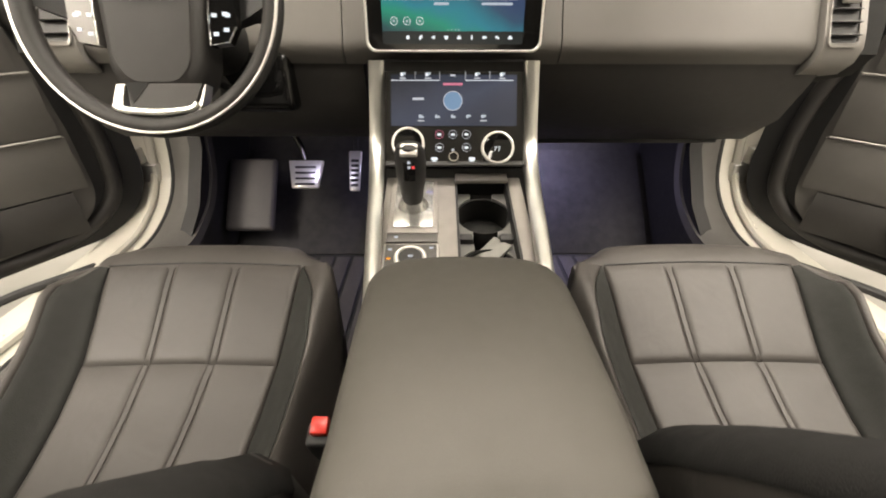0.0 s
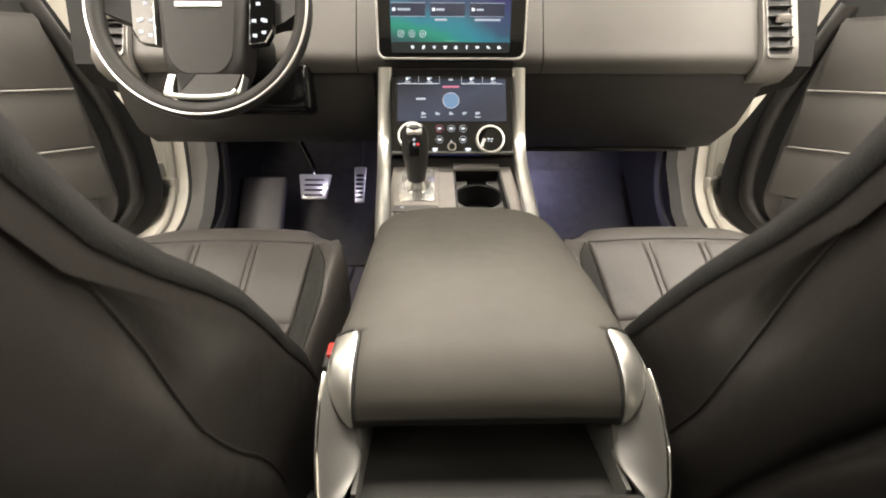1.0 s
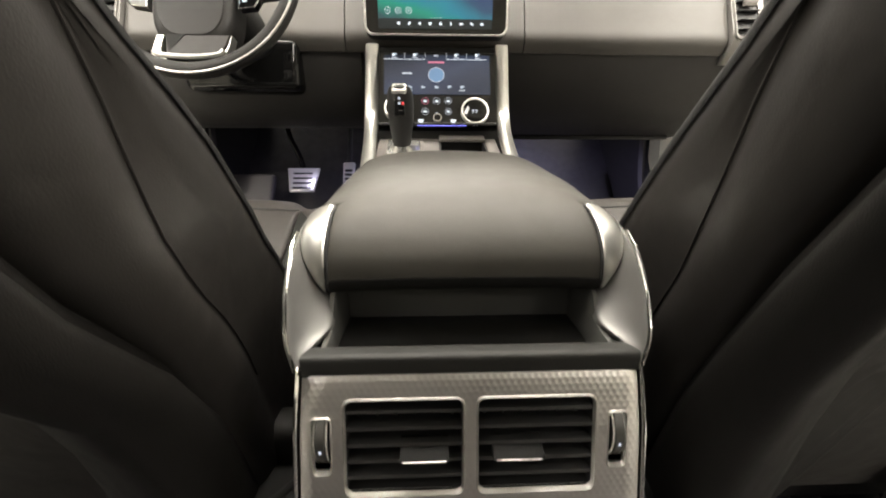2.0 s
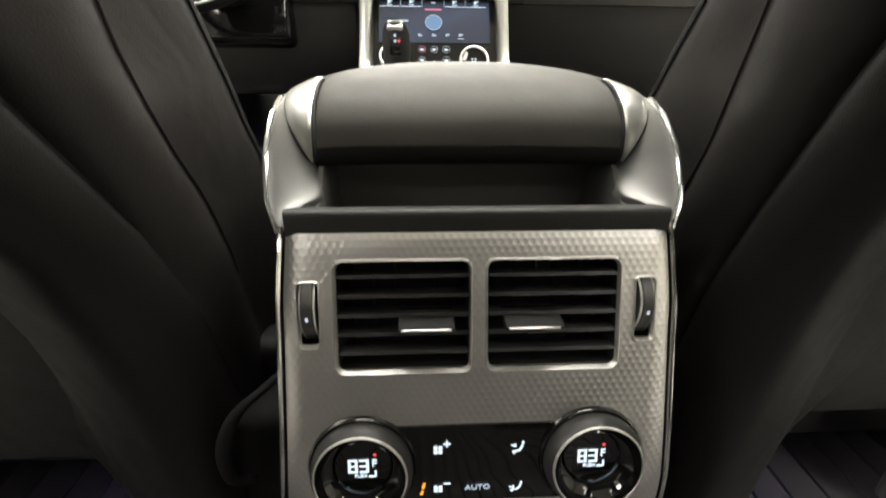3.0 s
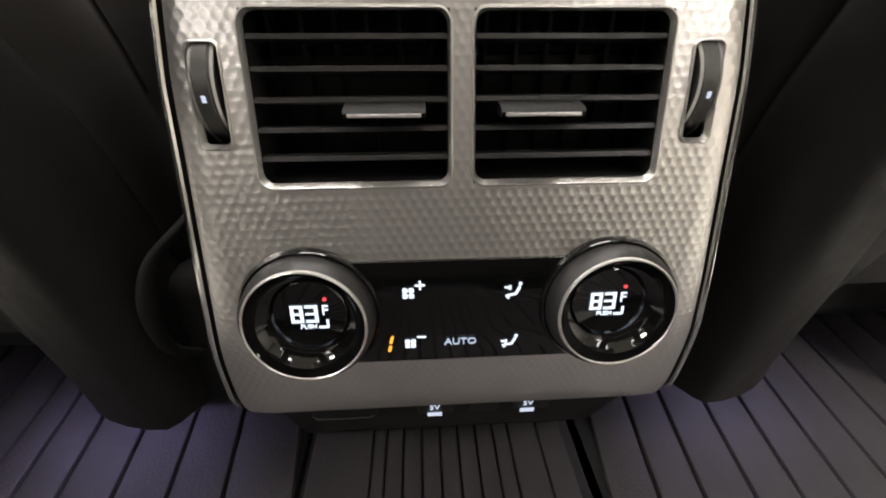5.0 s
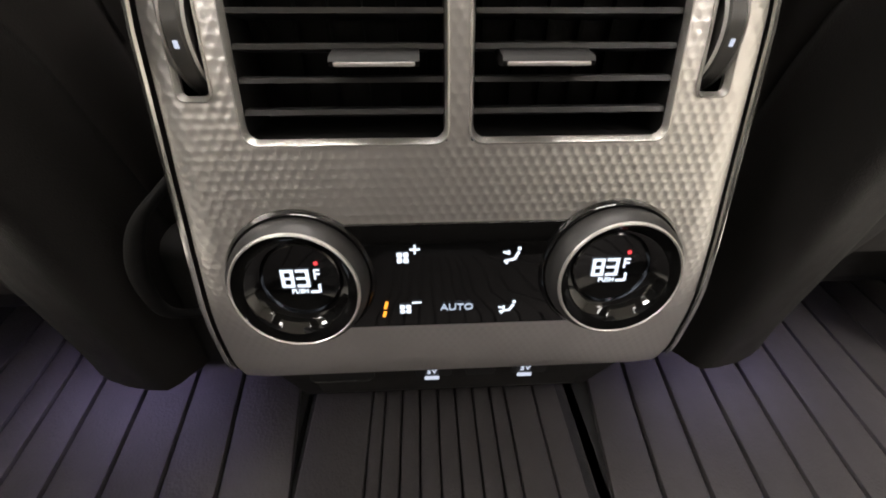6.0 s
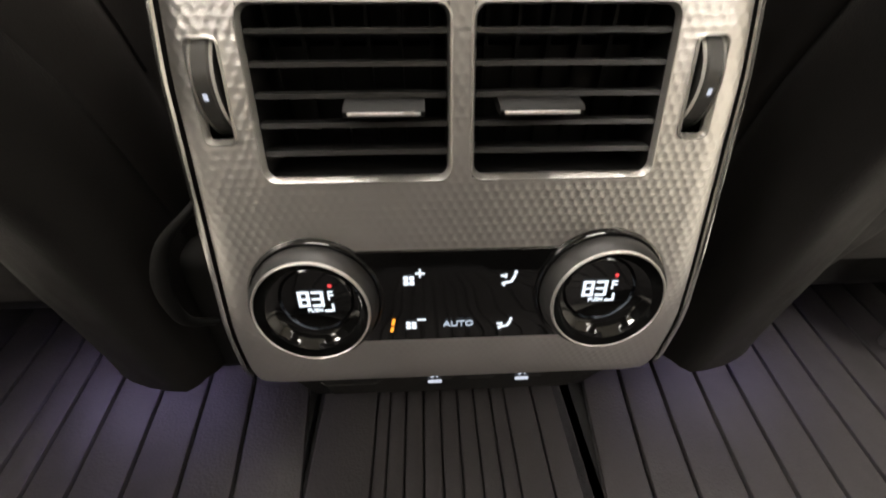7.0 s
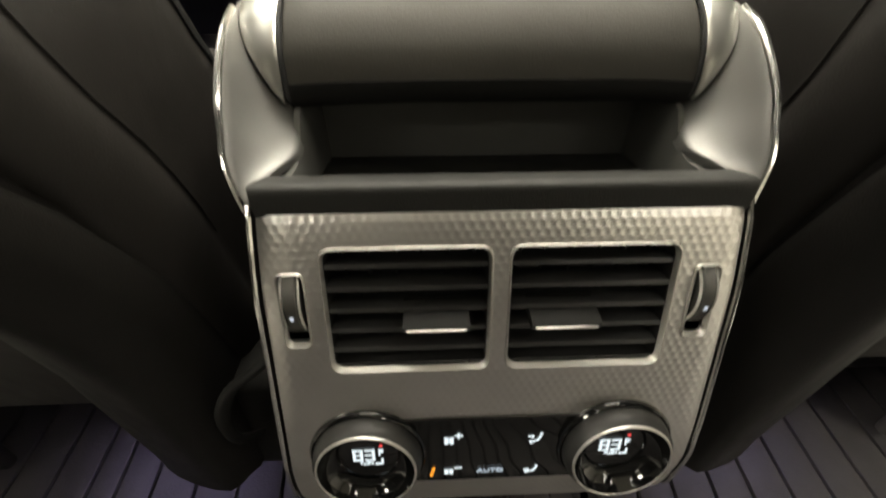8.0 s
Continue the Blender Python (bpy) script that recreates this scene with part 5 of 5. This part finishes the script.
def front_seat(sx, back):
    seat = thing("front_seat", (sx * 0.42, 0.35, 0.0), "black and grey leather front seat with stitched panels" , "car seat", "front seats")

    def cu(u, y, lift=0.0):
        """u counts across: -1 to 1 the middle panel, metres beyond it after that."""
        w = HALF(y)
        s = u * w if abs(u) <= 1 else math.copysign(w + (abs(u) - 1), u)
        return Vector((sx * (CEN(y) + s), y, cushion_z(s, y) + lift))

    def quilt(name, u0, u1, y0, y1, mat, puff, nu=8, ny=10, label="", depth=0.03, sharp=4):
        us, ys = span(0, 1, nu), span(0, 1, ny)

        def fn(a, c):
            e = min(a, 1 - a) * 2
            f = min(c, 1 - c) * 2
            h = puff * (1 - (1 - min(1, e * sharp)) ** 3) * (1 - (1 - min(1, f * 5)) ** 3)
            y = y0 + (y1 - y0) * c
            ua, ub = (u0(y), u1(y)) if callable(u0) else (u0, u1)
            return cu(ua + (ub - ua) * a, y, h)
        return part(name, sheet(fn, us, ys, (0, 0, -depth)), mat, seat, label, 75)


    cuts = (-1, -0.34, 0.32, 1)
    for ya, yb in ((0.434, 0.592), (0.14, 0.4315)):
        for ua, ub in zip(cuts, cuts[1:]):
            quilt("cushion_panel", ua + (0.0295 if ua > -1 else 0.006), ub - (0.0295 if ub < 1 else 0.006), ya, yb, LEATHER, 0.0032, 18, 16, sharp=6)
        for ua in cuts[1:3]:
            quilt("seam_strip", ua - 0.029, ua + 0.029, ya + 0.001, yb - 0.001, LEATHER, 0.002, 10, 12, "narrow stitched strip between panels")
    for sd in (-1, 1):
        wide, far = (0.062, 0.106) if sd < 0 else (0.06, 0.112)
        split = table([(0.1, 0.05), (0.44, 0.05), (0.52, 0.041), (0.56, 0.024), (0.594, 0.003)]) if sd < 0 else lambda y: wide * (0.06 + 0.94 * smooth(0.607, 0.535, y) ** 0.7)
        quilt("side_strip", lambda y: sd * 1.002, lambda y: sd * (1.0 + split(y)), 0.14, 0.592, SUEDE, 0.003, 10, 16, "dark perforated side strip")
        edge = table([(0.1, 0.1), (0.4, 0.097), (0.52, 0.08), (0.56, 0.064), (0.594, 0.048)]) if sd < 0 else lambda y: far - 0.014 * smooth(0.5, 0.6, y)
        quilt("side_bolster", lambda y: sd * (1.001 + split(y)), lambda y: sd * (1 + edge(y)), 0.14, 0.594, LEATHER, 0.004, 12, 16, "grey leather side bolster")
    lip = spline([(0, a, c) for a, c in ((0.0, 0.0), (0.02, 0.005), (0.043, 0.006), (0.062, -0.002), (0.075, -0.022), (0.08, -0.06), (0.074, -0.13))], 3)

    def lip_at(k, j):
        """The rolled front edge of the cushion, drawn back and down towards its corners."""
        u = -1.05 + 2.148 * k / 32
        e = abs(k / 16 - 1)
        p = cu(u, 0.594, 0.002)
        w = HALF(0.594)
        far_in = (min(u, 0) + 1) * w + 0.05 if u > -1 else u + 1.05
        far_out = (1 - max(u, 0)) * w + 0.098 if u < 1 else 1.098 - u
        pull = 0.25 + 0.75 * min(1.0, far_in / 0.075) ** 0.6 * min(1.0, (far_out + 0.01) / 0.09) ** 0.6
        return p + Vector((0, lip[j].y * pull, lip[j].z * (1 + 0.25 * e ** 4) - 0.006 * e ** 4 * min(1, j / 6) - 0.02 * e ** 14))

    part("front_lip", sheet(lip_at, list(range(33)), list(range(19)), (0, -0.02, -0.01)), LEATHER, seat, "grey leather cushion front", 75)
    part("lip_seam", tube([cu(u, 0.5925, 0.0025) for u in span(-1.0, 1.0, 30)], 0.0014, 6), STITCH, seat)
    part("base", rbox((sx * 0.42, 0.36, 0.1), (0.44, 0.42, 0.12), 0.02, 3), SHELL, seat, "black seat base")
    # Side light is put into the colour: right valance paler, left one dark.
    part("rear_valance", rbox((sx * 0.505, 0.096, 0.125), (0.14, 0.014, 0.215), 0.006, 3), DOOR_CARD if sx > 0 else SHELL, seat, "valance under the seat, toned for the light on its side")
    part("lower_cover", rbox((sx * 0.2, 0.125, 0.115), (0.175, 0.04, 0.2), 0.012, 3), SHELL, seat, "black cover under the backrest")
    for rx in (0.24, 0.62):
        part("rail", rbox((sx * rx, 0.37, 0.03), (0.04, 0.5, 0.04), 0.006), BLACK, seat, "black seat rail")
    front = [(0.0, -0.045), (0.09, -0.045), (0.15, -0.032), (0.195, -0.008), (0.228, 0.0), (0.25, -0.01), (0.2605, -0.028), (0.2625, -0.05)]

    lean = lambda z: back - (0.02 * smooth(0.33, 0.43, z) if back else 0.0)

    def half_ring(z):
        """Inner half of the backrest's outline: bolster front, side panel, crease, rear roll and back."""
        yb, yc, ye = BOL_R(z) + (0.0 if sx > 0 else 0.016 * smooth(0.36, 0.42, z) - 0.02 * smooth(0.46, 0.56, z)), CREASE(z), ROLL(z)
        pts = [(a, yb + c) for a, c in front]
        for a, u in ((0.2615, 0.45), (0.2595, 0.8), (0.2585, 0.97)):
            pts.append((a, (yb - 0.05) * (1 - u) + yc * u))
        for a, u in ((0.2582, 0.03), (0.2592, 0.12), (0.2612, 0.25), (0.2605, 0.5), (0.257, 0.75), (0.25, 0.93), (0.238, 1.0), (0.12, 0.95)):
            pts.append((a, yc * (1 - u) + ye * u))
        return pts

    rings = []
    for z in [0.12, 0.16, 0.2, 0.25, 0.3, 0.34, 0.38, 0.42, 0.46, 0.5, 0.54, 0.6, 0.66, 0.72, 0.77, 0.8, 0.82]:
        k = 1 - 0.35 * smooth(0.7, 0.84, z) ** 2
        h = half_ring(z)
        outline = [(-a, y) for a, y in h[1:][::-1]] + h
        rings.append([Vector((sx * (0.42 + a * k), y + lean(z), z)) for a, y in outline])
    part("backrest", loft(rings), SIDE_LEATHER, seat, "black leather backrest with side bolsters", 70)
    for sd in (-1, 1):
        part("piping", tube([Vector((sx * (0.42 + sd * 0.2588), CREASE(z) + lean(z) - 0.0005, z)) for z in span(0.28, 0.7, 18)], 0.001, 6), SIDE_LEATHER, seat)
    crest = [(0.12, -0.04), (0.15, -0.0305), (0.195, -0.0062), (0.2285, 0.0018), (0.2512, -0.0085), (0.2622, -0.0275)]
    for sd in (-1, 1):
        part("bolster_facing", sheet(lambda i, z: Vector((sx * (0.42 + sd * crest[i][0]), half_ring(z)[4][1] + lean(z) + crest[i][1], z)), list(range(6)), span(0.3, 0.68, 14), (0, -0.006, 0)), FACING, seat, "dark perforated facing of the bolster", 70)
    SEC = [(0.236, 0.0, 0.0, 0.012), (0.2525, 0.0, 0.0, 0.0), (0.2535, 0.0, 0.2, 0.0), (0.2525, 0.0, 0.55, 0.0), (0.248, 0.0, 0.85, 0.0), (0.2405, 0.0, 1.0, 0.0), (0.2375, 0.06, 1.0, -0.006), (0.23, 0.15, 1.0, -0.012), (0.215, 0.35, 1.0, -0.012), (0.195, 0.6, 1.0, -0.009), (0.176, 0.85, 1.0, -0.004), (0.165, 1.0, 1.0, 0.0), (0.158, 1.0, 1.0, 0.007), (0.148, 1.0, 1.0, 0.018), (0.12, 1.0, 1.0, 0.03), (0.06, 1.0, 1.0, 0.036), (0.0, 1.0, 1.0, 0.037)]
    cols = [(-1, *c) for c in SEC] + [(1, *c) for c in SEC[::-1][1:]]

    def shell_at(i, t):
        """The hard back: a wing along the bolster, a groove, a broad ridge, and a hollow for the knees."""
        sd, a, v, w, c = cols[i]
        lo = ARCH(a)
        z = lo + (0.8 - lo) * t
        y = (WING(z) * (1 - w) + GROOVE(z) * w) * (1 - v) + RIDGE(z) * v + c
        return Vector((sx * (0.42 + sd * a * (1 - 0.12 * smooth(0.7, 0.82, z))), y + lean(z) * smooth(0.2, 0.4, z), z))

    part("back_shell", sheet(shell_at, list(range(len(cols))), [0, 0.012, 0.035, 0.08, 0.14, 0.2, 0.28, 0.36, 0.45, 0.55, 0.65, 0.76, 0.88, 0.96, 1], lambda i, t: Vector((-sx * cols[i][0] * 0.008, 0.008, 0.004))), BACK_SHELL, seat, "black plastic backrest shell", 60)
    return seat


front_seat(1, 0.0)
front_seat(-1, -0.022)
buckle = thing("seat_belt_buckle", (-0.158, 0.3, 0.16), "black belt buckle with red button beside the seat", "belt buckle")
part("casing", rbox((-0.163, 0.3, 0.213), (0.03, 0.028, 0.1), 0.005, 3, (18, 0, 0)), BLACK, buckle)
part("button", rbox((-0.162, 0.29, 0.266), (0.02, 0.02, 0.014), 0.003, 2, (18, 0, 0)), RED, buckle, "red release button")

# ---- steering wheel ----
wt = radians(22)
WHEEL = Matrix(((1, 0, 0, -0.414), (0, math.sin(wt), -math.cos(wt), 0.639), (0, math.cos(wt), math.sin(wt), 0.687), (0, 0, 0, 1))) @ Matrix.Diagonal((0.915, 0.915, 1, 1))
wheel = thing("steering_wheel", (-0.414, 0.639, 0.687), "black leather steering wheel with silver ring", "steering wheel")
circle = lambda R, h=0.0, n=72: [WHEEL @ Vector((R * math.cos(2 * math.pi * k / n), R * math.sin(2 * math.pi * k / n), h)) for k in range(n)]
part("rim", tube(circle(0.184), 0.0138, 14, True), WHEEL_LEATHER, wheel, "black leather rim")
part("silver_ring", tube(circle(0.1925, 0.0112), 0.0022, 8, True), SATIN, wheel, "thin silver ring on the rim")
pad_rows = []
for k, h in ((1.0, -0.05), (1.0, -0.018), (0.97, -0.006), (0.9, 0.0), (0.8, 0.0015), (0.78, 0.0035), (0.6, 0.004)):
    pad_rows.append([WHEEL @ Vector((x * k * (1 - 0.14 * smooth(0.02, -0.1, z)), (z * k) - 0.04, h)) for x, z in rounded(0.16, 0.2, 0.05, 6)])
hub = part("hub", loft(pad_rows), WHEEL_LEATHER, wheel, "dark padded hub")
part("emblem_bar", rbox(WHEEL @ Vector((0, 0.0, 0.005)), (0.075, 0.003, 0.009), 0.001, 1, (-22, 0, 0)), SATIN, hub)
for sd in (-1, 1):
    part("spoke", loft([[WHEEL @ Vector((sd * x, y, h)) for x, y, h in ((xx, y0, -0.04), (xx, y1, -0.04), (xx, y1, h1), (xx, y0, h1))] for xx, y0, y1, h1 in ((0.06, -0.045, 0.04, -0.022), (0.11, -0.03, 0.035, -0.022), (0.14, -0.02, 0.032, -0.015), (0.176, -0.008, 0.028, 0.0))]), BLACK, wheel, "black side spoke")
    pod = part("button_pod", loft([[WHEEL @ Vector((sd * x, y, h)) for x, y in ((0.083, -0.064), (0.112, -0.06), (0.124, -0.038), (0.126, 0.02), (0.086, 0.03))] for h in (-0.02, -0.006)]), GLOSS if sd > 0 else PANEL_GREY, wheel, "glossy button pod")
    part("pod_edge", tube([WHEEL @ Vector((sd * x, y, -0.005)) for x, y in ((0.086, 0.03), (0.083, -0.064), (0.112, -0.06), (0.124, -0.038))], 0.0012, 6), CHROME, pod)
    for x, y in ((0.092, -0.022), (0.093, -0.048), (0.108, -0.02), (0.112, -0.022), (0.109, -0.042), (0.1, 0.008)):
        part("button_mark", rbox(WHEEL @ Vector((sd * x, y, -0.0055)), (0.007, 0.001, 0.005), 0.0004, 1, (-22, 0, 0)), WHITE_LIT if sd > 0 else SOFT_LIT, pod)
for rows_u in (((-0.122, -0.056, -0.044), (-0.14, -0.062, -0.049), (-0.156, -0.065, -0.05), (-0.167, -0.058, -0.04)), ((-0.122, 0.075, 0.077), (-0.14, 0.069, 0.073), (-0.156, 0.06, 0.067), (-0.167, 0.044, 0.057))):
    part("lower_spoke", loft([[WHEEL @ Vector((x, y, h)) for h, x in ((-0.012, x0), (0.006, x0), (0.006, x1), (-0.012, x1))] for y, x0, x1 in rows_u]), ARM, wheel, "silver lower spoke")
part("spoke_bridge", tube(spline([WHEEL @ Vector((x, y, 0.006)) for x, y in ((-0.062, -0.152), (-0.05, -0.158), (0, -0.162), (0.05, -0.158), (0.063, -0.15))], 5), 0.0048, 8), ARM, wheel)
part("spoke_filler", loft([[WHEEL @ Vector((x, y, h)) for x, y in ((-0.044, -0.12), (0.07, -0.12), (0.05, -0.165), (-0.04, -0.165))] for h in (-0.012, 0.003)]), DASH_LOW, wheel)
# Solid plate on the filler; the gap's darkness is put into its colour.
part("gap_plate", loft([[WHEEL @ Vector((x, y, h)) for x, y in ((-0.0435, -0.119), (-0.009, -0.119), (-0.036, -0.149))] for h in (0.0, 0.0038)]), TRAY, wheel, "black plate standing in for the dark gap by the spoke")
part("column", lathe([(0.06, -0.22), (0.055, -0.06), (0.045, -0.02)], WHEEL, 24), TRAY, wheel, "black steering column shroud")
for sd, L in ((-1, 0.15), (1, 0.15)):
    part("stalk", tube([WHEEL @ Vector((sd * 0.05, -0.01, -0.06)), WHEEL @ Vector((sd * L, -0.005, -0.05))], 0.009, 8), BLACK, wheel)

# ---- pedals and footwells ----
brake = thing("brake_pedal", (-0.42, 1.16, -0.05), "silver brake pedal with dark rubber ribs", "pedal", "pedals")
def pedal(m, w, h, ribs, parent):
    """A silver pedal pad with dark ribs across its face."""
    b = rbox((0, 0, 0), (w, 0.012, h), 0.006, 3)
    for v in b.verts:
        v.co.x *= 1 + 0.3 * v.co.z / h
    bmesh.ops.transform(b, matrix=m, verts=b.verts)
    pad_ob = part("pad", b, BRIGHT, parent, "silver pedal pad")
    for k in range(ribs):
        b = rbox((0, -0.0068, -h * 0.36 + h * 0.6 * k / (ribs - 1)), (w * (0.62 + 0.06 * k / ribs), 0.003, h * 0.07), 0.0012, 2)
        bmesh.ops.transform(b, matrix=m, verts=b.verts)
        part("rib", b, RUBBER, pad_ob, "dark rubber rib")


pedal(pose(-0.4265, 1.155, 0.236, -40), 0.094, 0.088, 4, brake)
part("arm", tube(spline([(-0.425, 1.175, 0.24), (-0.44, 1.2, 0.3), (-0.475, 1.22, 0.38), (-0.49, 1.25, 0.5)], 5), 0.009, 10), GLOSS, brake, "black pedal arm")
gas = thing("accelerator_pedal", (-0.288, 1.24, -0.05), "tall silver accelerator pedal with dark ribs", "pedal", "pedals")
pedal(pose(-0.288, 1.205, 0.228, -38), 0.037, 0.13, 6, gas)
part("arm", tube([(-0.288, 1.245, 0.27), (-0.288, 1.32, 0.4)], 0.008, 8), BLACK, gas)
rest = thing("foot_rest", (-0.62, 1.3, -0.05), "dark rubber foot rest beside the pedals", "foot rest")
part("pad", rbox((-0.655, 1.255, 0.125), (0.16, 0.03, 0.25), 0.014, 4, (-40, 0, 0)), MAT, rest)


def floor_mat(name_label, x0, x1, y0, y1, z, ribs, mat=MAT, skew=0.0, gap=0.0035):
    """A rubber mat whose top is a row of long flat ribs with narrow grooves between them."""
    m = thing("floor_mat", ((x0 + x1) / 2, (y0 + y1) / 2, z - 0.02), name_label, "floor mat", "floor mats")
    part("backing", rbox(((x0 + x1) / 2, (y0 + y1) / 2, z - 0.012), (x1 - x0, y1 - y0, 0.012), 0.004), RUBBER, m)
    for xa, xb in ribs:
        part("rib", rbox(((xa + xb) / 2 + 0.28 * math.tan(radians(skew)), (y0 + y1) / 2, z - 0.004), (xb - xa - gap, y1 - y0 - 0.02, 0.008), 0.0018, 2, (0, 0, skew)), mat, m)
    return m


edges_r = [0.134, 0.172, 0.207, 0.246, 0.282, 0.32, 0.358, 0.398, 0.438, 0.478, 0.518, 0.558, 0.6]
floor_mat("ribbed dark rubber mat in the rear footwell", 0.108, 0.62, -0.62, 0.24, 0.006, list(zip(edges_r, edges_r[1:])), skew=-8)
edges_l = [-0.6, -0.558, -0.517, -0.478, -0.44, -0.4, -0.362, -0.335, -0.301, -0.26, -0.219, -0.177, -0.124]
floor_mat("ribbed dark rubber mat in the rear footwell", -0.62, -0.116, -0.62, 0.24, 0.006, list(zip(edges_l, edges_l[1:])), skew=8)
floor_mat("narrow ribbed rubber mat over the tunnel", -0.109, 0.103, -0.62, 0.12, 0.012, [(-0.107, -0.058), (-0.058, -0.047), (-0.047, -0.033), (-0.033, -0.018), (-0.018, -0.003), (-0.003, 0.012), (0.012, 0.027), (0.027, 0.042), (0.042, 0.055), (0.055, 0.08), (0.08, 0.101)], gap=0.0014)
for sx in (-1, 1):
    fm = thing("floor_mat", (sx * 0.44, 0.9, -0.1), "dark rubber mat in the front footwell", "floor mat", "floor mats")
    part("backing", rbox((sx * 0.44, 0.9, -0.082), (0.5, 0.6, 0.012), 0.005), RUBBER, fm)
    part("toe_flap", rbox((sx * 0.435, 1.335, 0.065), (0.56, 0.012, 0.4), 0.005, 2, (-45, 0, 0)), CARPET, fm)
    for k in range(8):
        part("rib", rbox((sx * (0.24 + 0.057 * k), 0.92, -0.073), (0.045, 0.5, 0.008), 0.002), MAT, fm)
